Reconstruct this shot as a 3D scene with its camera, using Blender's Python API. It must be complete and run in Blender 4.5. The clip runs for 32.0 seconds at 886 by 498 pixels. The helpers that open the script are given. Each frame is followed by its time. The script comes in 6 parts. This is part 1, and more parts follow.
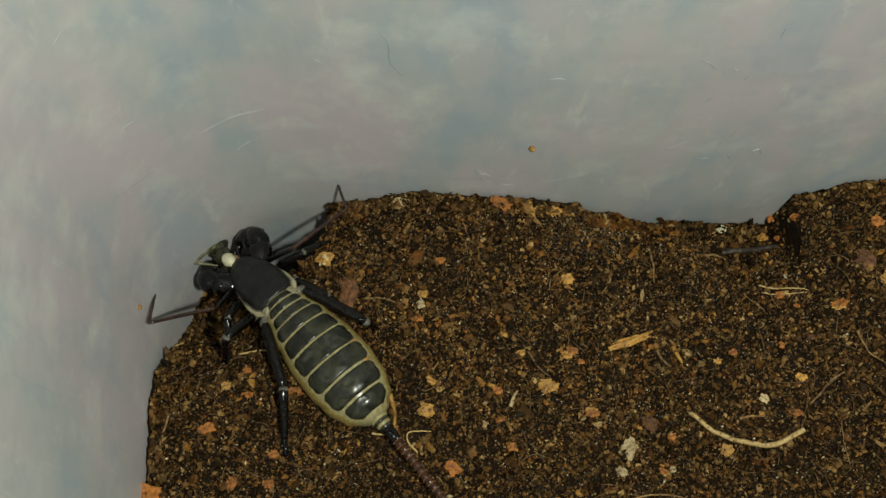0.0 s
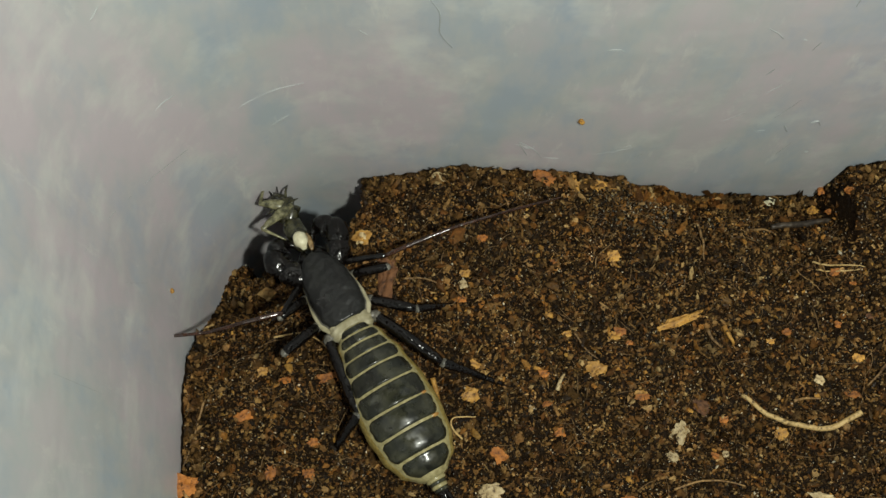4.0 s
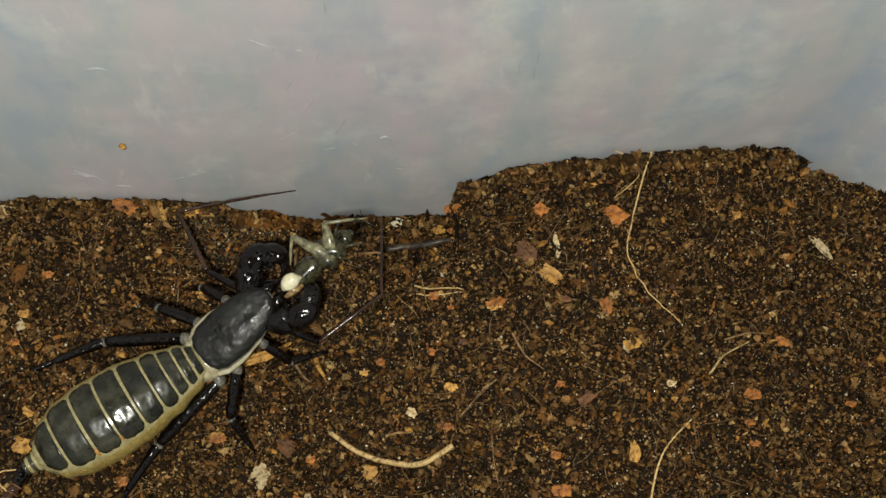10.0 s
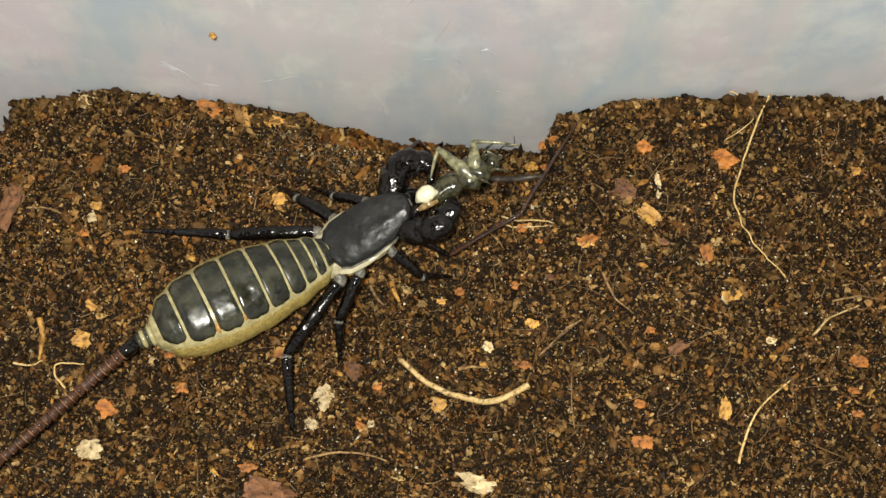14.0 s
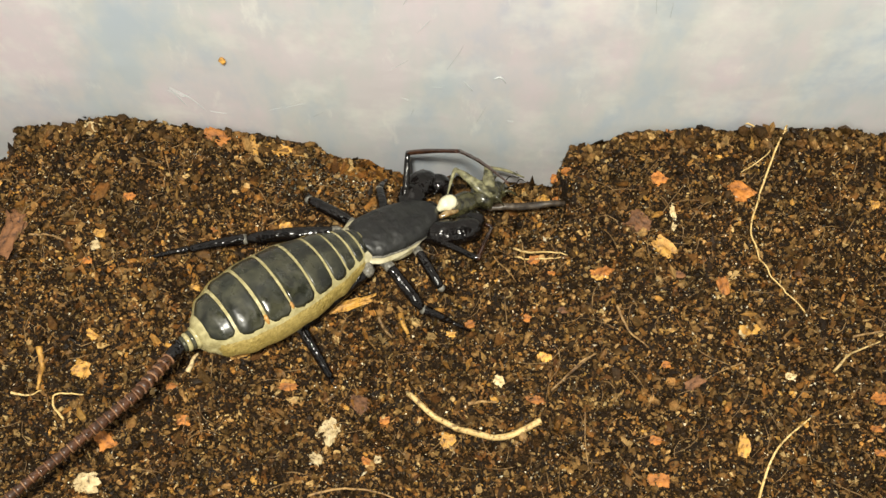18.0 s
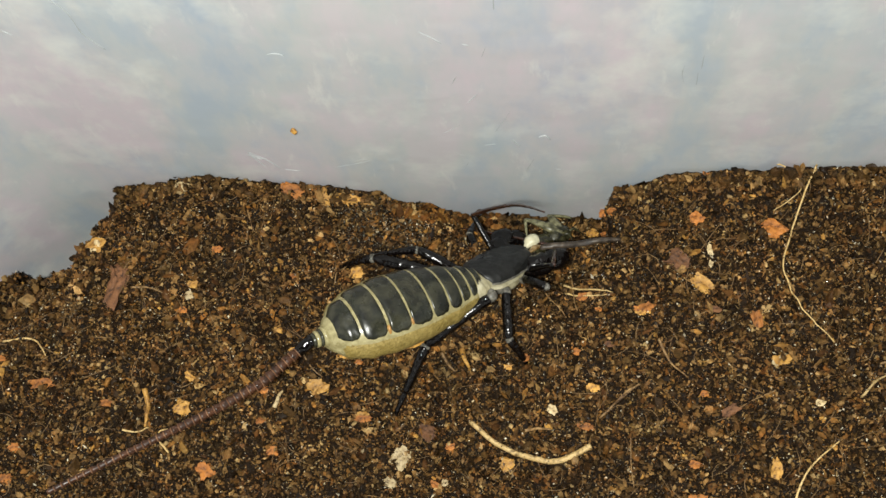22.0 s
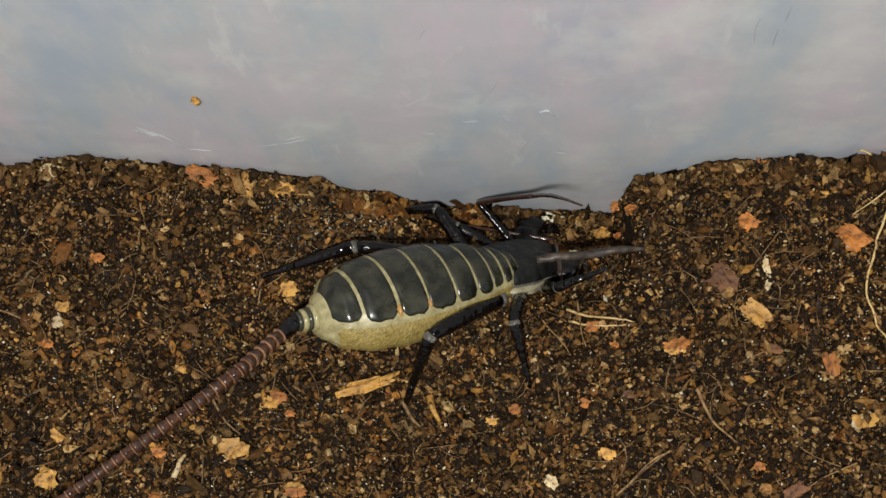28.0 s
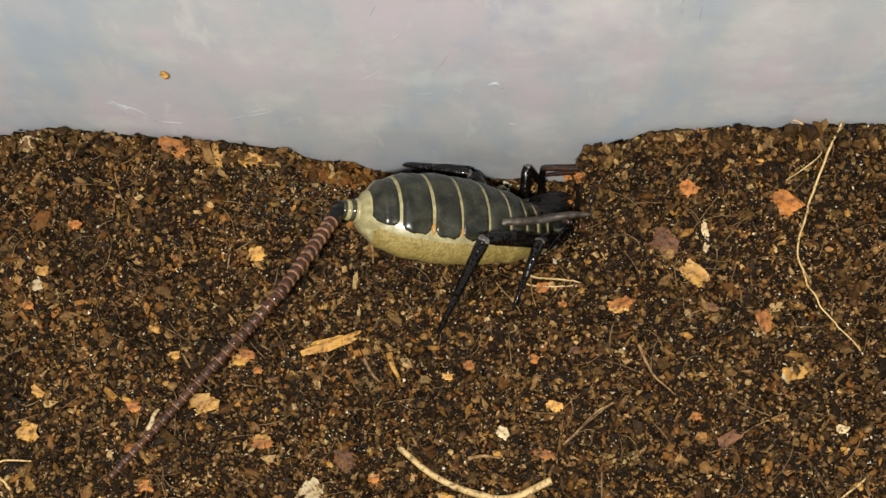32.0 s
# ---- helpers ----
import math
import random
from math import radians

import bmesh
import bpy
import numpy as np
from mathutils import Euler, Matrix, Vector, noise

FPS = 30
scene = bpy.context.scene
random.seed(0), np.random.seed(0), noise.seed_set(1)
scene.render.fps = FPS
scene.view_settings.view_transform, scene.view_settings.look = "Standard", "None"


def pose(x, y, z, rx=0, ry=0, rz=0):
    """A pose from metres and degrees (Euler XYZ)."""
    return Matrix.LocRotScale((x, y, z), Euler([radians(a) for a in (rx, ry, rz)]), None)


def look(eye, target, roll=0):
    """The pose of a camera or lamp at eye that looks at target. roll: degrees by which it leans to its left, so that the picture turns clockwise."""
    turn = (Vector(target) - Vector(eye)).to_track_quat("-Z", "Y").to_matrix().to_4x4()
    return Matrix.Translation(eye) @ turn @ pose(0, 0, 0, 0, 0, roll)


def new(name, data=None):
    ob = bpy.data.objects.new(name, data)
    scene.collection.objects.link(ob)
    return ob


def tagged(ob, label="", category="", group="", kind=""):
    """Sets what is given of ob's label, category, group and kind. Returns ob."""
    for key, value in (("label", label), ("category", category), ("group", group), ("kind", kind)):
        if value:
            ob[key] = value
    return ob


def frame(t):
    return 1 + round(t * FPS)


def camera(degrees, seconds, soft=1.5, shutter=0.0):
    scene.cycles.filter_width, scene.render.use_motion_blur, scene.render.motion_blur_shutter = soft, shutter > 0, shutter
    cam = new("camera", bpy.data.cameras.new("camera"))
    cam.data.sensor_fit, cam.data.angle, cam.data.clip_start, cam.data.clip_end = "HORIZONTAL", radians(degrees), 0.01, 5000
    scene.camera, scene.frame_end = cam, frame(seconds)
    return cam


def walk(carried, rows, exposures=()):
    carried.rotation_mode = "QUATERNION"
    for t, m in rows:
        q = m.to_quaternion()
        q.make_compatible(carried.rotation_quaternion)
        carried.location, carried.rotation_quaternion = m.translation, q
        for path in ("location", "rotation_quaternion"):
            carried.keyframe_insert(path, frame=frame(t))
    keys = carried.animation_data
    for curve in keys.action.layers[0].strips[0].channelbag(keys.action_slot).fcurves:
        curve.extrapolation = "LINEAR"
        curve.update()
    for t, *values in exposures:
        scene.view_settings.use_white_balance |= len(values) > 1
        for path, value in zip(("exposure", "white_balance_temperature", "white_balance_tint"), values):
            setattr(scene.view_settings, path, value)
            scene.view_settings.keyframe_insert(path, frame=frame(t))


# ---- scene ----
cam = camera(43.9, 32.0, soft=1.5)
PATH = [
    (0, (-0.05510, -0.05347, 0.19963), (-0.05019, 0.01152, 0.01055), 2.87),
    (0.5, (-0.05848, -0.05624, 0.19693), (-0.05447, 0.00808, 0.00760), 2.25),
    (1, (-0.06056, -0.05608, 0.19763), (-0.05903, 0.00874, 0.00843), 0.60),
    (1.5, (-0.06388, -0.05875, 0.19644), (-0.06130, 0.00637, 0.00735), 1.92),
    (2, (-0.06897, -0.05939, 0.19782), (-0.06538, 0.00403, 0.00818), 3.02),
    (2.5, (-0.07291, -0.05577, 0.20037), (-0.06871, 0.00525, 0.00996), 3.43),
    (3, (-0.06593, -0.04907, 0.19650), (-0.06090, 0.00999, 0.00548), 3.58),
    (3.5, (-0.06467, -0.04606, 0.19313), (-0.05924, 0.01177, 0.00176), 3.70),
    (5.5, (-0.05945, -0.04963, 0.19194), (-0.05210, 0.00616, 0.00002), 5.61),
    (6, (-0.06087, -0.05144, 0.19459), (-0.05375, 0.00420, 0.00261), 5.33),
    (6.5, (-0.04713, -0.05322, 0.19790), (-0.04166, 0.00166, 0.00565), 3.10),
    (7, (-0.03176, -0.04979, 0.19570), (-0.02845, 0.00354, 0.00297), -0.05),
    (7.5, (-0.02554, -0.04942, 0.19093), (-0.01970, 0.00546, -0.00131), 2.21),
    (8, (-0.00970, -0.05040, 0.18862), (-0.00594, 0.00827, -0.00254), 0.29),
    (8.5, (-0.00249, -0.04033, 0.19105), (0.00408, 0.01883, 0.00011), 2.69),
    (9, (0.00409, -0.04388, 0.18362), (0.01155, 0.01790, -0.00645), 3.12),
    (9.5, (0.00083, -0.04520, 0.18179), (0.01048, 0.01478, -0.00876), 5.36),
    (10, (0.00548, -0.04480, 0.18199), (0.01692, 0.01544, -0.00838), 6.52),
    (10.5, (0.00422, -0.04483, 0.17874), (0.01692, 0.01638, -0.01124), 8.20),
    (11, (-0.00325, -0.05425, 0.17286), (0.00727, 0.01010, -0.01621), 8.47),
    (11.5, (0.00021, -0.05410, 0.16818), (0.00478, 0.01367, -0.01993), 4.27),
    (12, (-0.00090, -0.05359, 0.16675), (0.00393, 0.01361, -0.02157), 4.42),
    (12.5, (0.00148, -0.05344, 0.17181), (0.00465, 0.01243, -0.01700), 3.36),
    (13, (0.00281, -0.05533, 0.17135), (0.00346, 0.00872, -0.01812), 1.83),
    (13.5, (0.00238, -0.05469, 0.16952), (0.00185, 0.00783, -0.02046), 0.99),
    (15.5, (0.00433, -0.05508, 0.16471), (0.00252, 0.01067, -0.02417), -0.17),
    (16, (0.00501, -0.05539, 0.17192), (0.00338, 0.01310, -0.01598), -0.10),
    (16.5, (0.00401, -0.05475, 0.16867), (0.00179, 0.01444, -0.01896), -0.46),
    (17, (0.00297, -0.05618, 0.16516), (-0.00011, 0.01349, -0.02229), -0.83),
    (17.5, (0.00269, -0.05517, 0.16461), (0.00080, 0.01469, -0.02278), 0.33),
    (18, (0.00130, -0.05689, 0.16274), (-0.00052, 0.01493, -0.02392), 0.54),
    (18.5, (0.00136, -0.05421, 0.16432), (-0.00037, 0.01711, -0.02253), 0.27),
    (19, (0.00221, -0.05346, 0.16409), (-0.00095, 0.01756, -0.02284), -1.20),
    (19.5, (0.00220, -0.05094, 0.16577), (-0.00076, 0.01799, -0.02196), -1.43),
    (20, (0.00345, -0.05076, 0.16583), (-0.00071, 0.01772, -0.02203), -2.61),
    (20.5, (0.00104, -0.05098, 0.16543), (-0.00396, 0.01787, -0.02229), -3.12),
    (21, (0.00127, -0.06419, 0.17474), (-0.00815, 0.00806, -0.01152), -5.24),
    (21.5, (0.00272, -0.06035, 0.17631), (-0.01144, 0.01116, -0.00993), -8.66),
    (22, (0.00627, -0.04895, 0.18405), (-0.01070, 0.01469, -0.00480), -13.93),
    (22.5, (0.00465, -0.03506, 0.18375), (-0.01418, 0.01977, -0.00767), -18.37),
    (23, (0.00779, -0.03498, 0.19006), (-0.01245, 0.01662, -0.00210), -20.55),
    (23.5, (0.00412, -0.02787, 0.15867), (-0.01218, 0.02516, -0.03348), -15.81),
    (24, (0.00161, -0.02427, 0.14365), (-0.00997, 0.02938, -0.04868), -10.64),
    (24.5, (-0.00036, -0.02497, 0.14071), (-0.01086, 0.02801, -0.05186), -9.65),
    (25, (0.00006, -0.02230, 0.14005), (-0.00794, 0.03090, -0.05258), -7.20),
    (25.5, (0.00254, -0.02344, 0.14014), (-0.00777, 0.02970, -0.05239), -9.59),
    (27.5, (0.00228, -0.02325, 0.13904), (-0.00789, 0.02895, -0.05376), -9.76),
    (28, (0.00215, -0.02280, 0.13927), (-0.00816, 0.02894, -0.05365), -10.08),
    (28.5, (0.00191, -0.02196, 0.13892), (-0.00861, 0.02917, -0.05414), -10.45),
    (29, (0.00206, -0.02232, 0.13847), (-0.00860, 0.02900, -0.05454), -10.50),
    (29.5, (0.00217, -0.02274, 0.13838), (-0.00820, 0.02848, -0.05467), -10.12),
    (30, (0.00226, -0.02277, 0.13807), (-0.00783, 0.02807, -0.05510), -9.85),
    (30.5, (0.00248, -0.02407, 0.13931), (-0.00741, 0.02721, -0.05375), -9.57),
    (31, (0.00424, -0.02526, 0.14064), (-0.00638, 0.02510, -0.05262), -10.89),
    (31.5, (0.00571, -0.02345, 0.14340), (-0.00411, 0.02548, -0.05027), -10.71),
    (32, (0.00741, -0.02699, 0.14676), (-0.00166, 0.02156, -0.04705), -9.63),
]
EXPOSURES = [  # seconds, stops, kelvin, tint
    (0, -0.97, 6250, -5), (1, -0.85, 6250, -10), (2, -0.85, 6250, -5), (3, -0.93, 6250, -5),
    (6, -0.06, 5750, 10), (7, 0.16, 6250, 5), (8, 0.10, 6500, 10), (9, -0.67, 6250, 5),
    (10, -0.62, 6250, 5), (11, -0.15, 6000, 5), (12, 0.15, 6250, 5), (13, 0.03, 6250, 5),
    (16, 0.32, 6500, 10), (17, 0.37, 6500, 5), (18, 0.40, 6500, 5), (19, 0.00, 6000, 5),
    (20, 0.08, 6000, 10), (21, -0.25, 5750, 10), (22, -0.05, 6000, 5), (23, -0.63, 5750, 5),
    (24, -0.47, 6000, 10), (25, -0.38, 6000, 5), (28, -0.35, 5900, 10), (29, -0.35, 5900, 10),
    (30, -0.33, 5900, 10), (31, 0.06, 5800, 10), (32, -0.03, 6100, 10),
]
walk(cam, [(t, look(eye, target, roll)) for t, eye, target, roll in PATH], EXPOSURES)

# ---- light: a small bright lamp held beside the camera, and the dim room above the open tub ----
world = bpy.data.worlds.new("room")
scene.world = world
world.use_nodes = True
world.node_tree.nodes["Background"].inputs[0].default_value = (0.74, 0.76, 0.82, 1)
world.node_tree.nodes["Background"].inputs[1].default_value = 0.035
lamp = bpy.data.lights.new("hand_lamp", "AREA")
lamp.shape, lamp.size, lamp.energy, lamp.color = "DISK", 0.014, 1.02, (1.0, 0.93, 0.82)
lamp_ob = new("hand_lamp", lamp)
lamp_ob.matrix_world = look((-0.006, -0.078, 0.25), (-0.01, 0.0, 0.0))

# ---- materials ----
def material(name, rough=0.6, metal=0.0, spec=0.5):
    m = bpy.data.materials.new(name)
    m.use_nodes = True
    b = m.node_tree.nodes["Principled BSDF"]
    b.inputs["Roughness"].default_value = rough
    b.inputs["Metallic"].default_value = metal
    b.inputs["Specular IOR Level"].default_value = spec
    return m, m.node_tree, b


def add(tree, kind, **values):
    n = tree.nodes.new(kind)
    for key, v in values.items():
        n.inputs[key.replace("_", " ")].default_value = v
    return n


def ramp(tree, fac, stops):
    r = tree.nodes.new("ShaderNodeValToRGB")
    e = r.color_ramp.elements
    while len(e) < len(stops):
        e.new(0.5)
    for k, (p, c) in zip(e, stops):
        k.position, k.color = p, (*c, 1)
    tree.links.new(fac, r.inputs[0])
    return r.outputs[0]


def coords(tree):
    return tree.nodes.new("ShaderNodeTexCoord").outputs["Object"]


def noise_of(tree, scale, detail=4.0, rough=0.6, vec=None):
    n = add(tree, "ShaderNodeTexNoise", Scale=scale, Detail=detail, Roughness=rough)
    tree.links.new(vec if vec is not None else coords(tree), n.inputs["Vector"])
    return n.outputs["Fac"]


def mix_rgb(tree, fac, a, b, mode="MIX"):
    m = tree.nodes.new("ShaderNodeMix")
    m.data_type, m.blend_type = "RGBA", mode
    for v, s in ((fac, 0), (a, 6), (b, 7)):
        if isinstance(v, (int, float)):
            m.inputs[s].default_value = v
        elif isinstance(v, tuple):
            m.inputs[s].default_value = (*v, 1)
        else:
            tree.links.new(v, m.inputs[s])
    return m.outputs[2]


def bump_of(tree, b, height, strength, distance):
    n = add(tree, "ShaderNodeBump", Strength=strength, Distance=distance)
    tree.links.new(height, n.inputs["Height"])
    tree.links.new(n.outputs[0], b.inputs["Normal"])


def soil_material():
    m, t, b = material("moist_soil", 0.7, 0, 0.1)
    big, mid, fine = noise_of(t, 55, 3), noise_of(t, 420, 4), noise_of(t, 1600, 3)
    c1 = ramp(t, mid, [(0.3, (0.003, 0.0016, 0.0007)), (0.5, (0.008, 0.0045, 0.0017)), (0.68, (0.022, 0.012, 0.0045)), (0.8, (0.06, 0.033, 0.012))])
    c2 = ramp(t, fine, [(0.32, (0.004, 0.002, 0.0008)), (0.55, (0.016, 0.0085, 0.003)), (0.75, (0.06, 0.033, 0.011))])
    c = mix_rgb(t, 0.5, c1, c2)
    c = mix_rgb(t, ramp(t, big, [(0.4, (0, 0, 0)), (0.65, (0.55, 0.55, 0.55))]), c, (0.010, 0.0052, 0.0021))
    t.links.new(c, b.inputs["Base Color"])
    t.links.new(ramp(t, mid, [(0.35, (0.35, 0.35, 0.35)), (0.6, (0.8, 0.8, 0.8))]), b.inputs["Roughness"])
    bump_of(t, b, fine, 0.7, 0.0006)
    return m


def crumb_material(name, stops, rough=0.65, islands=True):
    m, t, b = material(name, rough, 0, 0.14)
    if islands:
        f = t.nodes.new("ShaderNodeNewGeometry").outputs["Random Per Island"]
    else:
        f = t.nodes.new("ShaderNodeObjectInfo").outputs["Random"]
    c = ramp(t, f, stops)
    g = noise_of(t, 1500, 3)
    c = mix_rgb(t, 0.6, c, ramp(t, g, [(0.3, (0.35, 0.3, 0.26)), (0.7, (1.35, 1.3, 1.2))]), "MULTIPLY")
    c = mix_rgb(t, 1.0, c, ramp(t, noise_of(t, 190, 4, 0.7), [(0.36, (0.55, 0.57, 0.6)), (0.5, (1, 1, 1)), (0.66, (1.4, 1.36, 1.26))]), "MULTIPLY")
    c = mix_rgb(t, 1.0, c, ramp(t, noise_of(t, 330, 2), [(0.38, (0.94, 0.97, 0.98)), (0.5, (1, 1, 1)), (0.64, (1.1, 0.98, 0.92))]), "MULTIPLY")
    t.links.new(c, b.inputs["Base Color"])
    t.links.new(ramp(t, noise_of(t, 260, 3), [(0.36, (0.3, 0.3, 0.3)), (0.5, (rough,) * 3)]), b.inputs["Roughness"])
    bump_of(t, b, g, 0.8, 0.0004)
    return m


def plastic_material():
    """Milky polypropylene: lets light through, finely scratched; its mottling and streaks paint blurred light behind
    it.
    """
    m, t, b = material("milky_plastic", 0.42, 0, 0.35)
    pull = add(t, "ShaderNodeMapping")
    pull.inputs["Scale"].default_value = (1, 1, 0.45)
    t.links.new(coords(t), pull.inputs["Vector"])
    v = pull.outputs[0]
    a, s, d = noise_of(t, 95, 4, 0.65, v), noise_of(t, 24, 3, 0.6, v), noise_of(t, 90, 4, 0.6)
    # blue and pink patches: light behind the wall, put into the colour
    c = ramp(t, a, [(0.36, (0.42, 0.495, 0.57)), (0.5, (0.57, 0.575, 0.57)), (0.62, (0.655, 0.585, 0.605))])
    c = mix_rgb(t, 0.5, c, ramp(t, s, [(0.38, (0.47, 0.53, 0.62)), (0.5, (0.575, 0.60, 0.595)), (0.62, (0.63, 0.57, 0.62))]))
    # whitish smudges, with spots of glare painted in among them
    c = mix_rgb(t, ramp(t, d, [(0.52, (0, 0, 0)), (0.74, (0.6, 0.6, 0.6))]), c, (0.78, 0.79, 0.74))
    smudge_glare = add(t, "ShaderNodeMapping")
    smudge_glare.inputs["Scale"].default_value = (1, 1, 0.3)
    smudge_glare.inputs["Rotation"].default_value = (0, 0.5, 0)
    t.links.new(coords(t), smudge_glare.inputs["Vector"])
    c = mix_rgb(t, ramp(t, noise_of(t, 210, 5, 0.7, smudge_glare.outputs[0]), [(0.6, (0, 0, 0)), (0.74, (0.55, 0.55, 0.55))]), c, (0.80, 0.80, 0.75))
    t.links.new(c, b.inputs["Base Color"])
    t.links.new(ramp(t, noise_of(t, 130, 4), [(0.3, (0.3, 0.3, 0.3)), (0.7, (0.55, 0.55, 0.55))]), b.inputs["Roughness"])
    bump_of(t, b, noise_of(t, 60, 3), 0.2, 0.002)
    tr, mix = t.nodes.new("ShaderNodeBsdfTranslucent"), t.nodes.new("ShaderNodeMixShader")
    t.links.new(c, tr.inputs[0])
    mix.inputs[0].default_value = 0.15
    t.links.new(b.outputs[0], mix.inputs[1])
    t.links.new(tr.outputs[0], mix.inputs[2])
    t.links.new(mix.outputs[0], t.nodes["Material Output"].inputs[0])
    return m


def shell_material(name, dark, light, rough=0.22, grain=900, coat=0.3, dust=0.0, relief=0.35, gloss=0.5, blotch=None, ripple=420, pores=0):
    """Horny skin: fine grain, patchy sheen, and a little dust where given."""
    m, t, b = material(name, rough, 0, gloss)
    g = noise_of(t, grain, 4)
    c = ramp(t, g, [(0.35, dark), (0.7, light)])
    if blotch:
        c = mix_rgb(t, ramp(t, noise_of(t, 380, 4, 0.6), [(0.45, (0, 0, 0)), (0.68, (0.75,) * 3)]), c, blotch)
    if dust:
        specks = ramp(t, noise_of(t, 3100, 4, 0.7), [(0.62, (0, 0, 0)), (0.70, (dust,) * 3)])
        c = mix_rgb(t, specks, c, (0.36, 0.31, 0.22))
    t.links.new(c, b.inputs["Base Color"])
    t.links.new(ramp(t, noise_of(t, 260, 4), [(0.35, (rough * 0.6,) * 3), (0.68, (min(1, rough * 2.0),) * 3)]), b.inputs["Roughness"])
    b.inputs["Coat Weight"].default_value = coat
    b.inputs["Coat Roughness"].default_value = 0.12
    if pores:
        v = add(t, "ShaderNodeTexVoronoi", Scale=pores)
        t.links.new(coords(t), v.inputs["Vector"])
        bump_of(t, b, v.outputs["Distance"], relief, 0.0004)
    else:
        bump_of(t, b, noise_of(t, ripple, 1.5), relief, 0.0004)
    return m


SOIL = soil_material()
PLASTIC = plastic_material()
CRUMB = crumb_material("soil_crumbs", [(0.0, (0.006, 0.0034, 0.0014)), (0.25, (0.030, 0.0166, 0.006)), (0.52, (0.092, 0.0505, 0.017)), (0.8, (0.175, 0.099, 0.034)), (0.94, (0.28, 0.168, 0.062)), (1.0, (0.46, 0.325, 0.145))], 0.6)
CARAPACE = shell_material("black_carapace", (0.0015, 0.0015, 0.0015), (0.007, 0.0075, 0.006), 0.36, 420, 0.0, 0.08, 0.8, 0.62, None, 620)
LEG = shell_material("black_leg", (0.0015, 0.0012, 0.0012), (0.005, 0.0035, 0.003), 0.13, 700, 0.0, 0.02, 0.8, 0.4, None, 900)
PLATE = shell_material("grey_plate", (0.004, 0.0047, 0.0028), (0.024, 0.025, 0.015), 0.25, 340, 0.15, 0.06, 0.5, 0.45, (0.058, 0.056, 0.034), 450)
SKIN = shell_material("pale_skin", (0.24, 0.205, 0.09), (0.42, 0.37, 0.19), 0.32, 1100, 0.25, 0.0, 0.35)
RIM = shell_material("cream_membrane", (0.27, 0.235, 0.13), (0.47, 0.43, 0.29), 0.34, 600, 0.25, 0.0, 0.8)
FLANK = shell_material("ochre_flank", (0.20, 0.145, 0.036), (0.35, 0.265, 0.08), 0.42, 1500, 0.1, 0.0, 0.4, 0.4, None, 420, 3000)
STAIN = shell_material("rusty_stain", (0.30, 0.14, 0.03), (0.46, 0.26, 0.07), 0.4, 1500, 0.1)
TAILM = shell_material("red_brown_tail", (0.022, 0.009, 0.004), (0.085, 0.035, 0.016), 0.25, 1200, 0.0, 0.0, 0.5, 0.5)
# beige bristle rings, paled further to paint the glint on each bead
TAIL_GLINT = shell_material("pale_bristle_glint", (0.09, 0.035, 0.016), (0.28, 0.15, 0.075), 0.5, 900, 0.0)
FEELER = shell_material("dark_brown_feeler", (0.016, 0.007, 0.004), (0.055, 0.022, 0.012), 0.13, 900, 0.0, 0.0, 0.4, 0.8)
JOINT = shell_material("grey_joint", (0.05, 0.047, 0.038), (0.20, 0.185, 0.15), 0.4, 2000, 0.0)
INNARDS = shell_material("creamy_innards", (0.60, 0.55, 0.36), (0.76, 0.72, 0.52), 0.3, 1200, 0.3)
PULP = shell_material("wet_pulp", (0.12, 0.065, 0.02), (0.36, 0.25, 0.11), 0.2, 1500, 0.6)
CRICKET = shell_material("cricket_shell", (0.006, 0.006, 0.003), (0.07, 0.065, 0.03), 0.22, 900, 0.2)
CRICKET_STRIPE = shell_material("cricket_stripe", (0.02, 0.019, 0.008), (0.07, 0.066, 0.03), 0.3, 900, 0.2)
CRICKET_LEG = shell_material("cricket_leg", (0.03, 0.029, 0.013), (0.30, 0.28, 0.155), 0.25, 800, 0.2)
TWIG = shell_material("grey_brown_twig", (0.014, 0.009, 0.006), (0.075, 0.055, 0.036), 0.4, 900, 0.0, 0.0, 0.9)
# flat pale colour for scratches and for glints drawn on the wall
SCRATCH_GLINT = material("pale_scratch_glint", 0.9, 0, 0.05)[0]
SCRATCH_GLINT.node_tree.nodes["Principled BSDF"].inputs["Base Color"].default_value = (0.42, 0.44, 0.44, 1)

# ---- helpers for things ----
def part(name, bm, mat, parent=None, label="", smooth=True):
    """Links a bmesh, or vertices and faces, as one mesh object."""
    me = bpy.data.meshes.new(name)
    if isinstance(bm, bmesh.types.BMesh):
        bm.to_mesh(me)
        bm.free()
    else:
        me.from_pydata(bm[0], [], bm[1])
    me.materials.append(mat)
    if smooth:
        me.polygons.foreach_set("use_smooth", [True] * len(me.polygons))
    me.update()
    ob = new(name, me)
    if parent is not None:
        ob.parent = parent
    if label:
        ob["label"] = label
    return ob


# ---- the tub ----
X0, X1, Y0, Y1, ROUND, DRAFT = -0.103, 0.106, -0.118, 0.0262, 0.028, 0.05
FLOOR, RIM_Z = -0.048, 0.115


def tub_outline(grow, n=10):
    """The rounded inner outline of the tub, grown by some metres."""
    pts = []
    r = ROUND + grow
    for cx, cy, a0 in ((X1 - ROUND, Y1 - ROUND, 0), (X0 + ROUND, Y1 - ROUND, 90), (X0 + ROUND, Y0 + ROUND, 180), (X1 - ROUND, Y0 + ROUND, 270)):
        for k in range(n + 1):
            a = radians(a0 + 90 * k / n)
            pts.append((cx + r * math.cos(a), cy + r * math.sin(a)))
    return pts


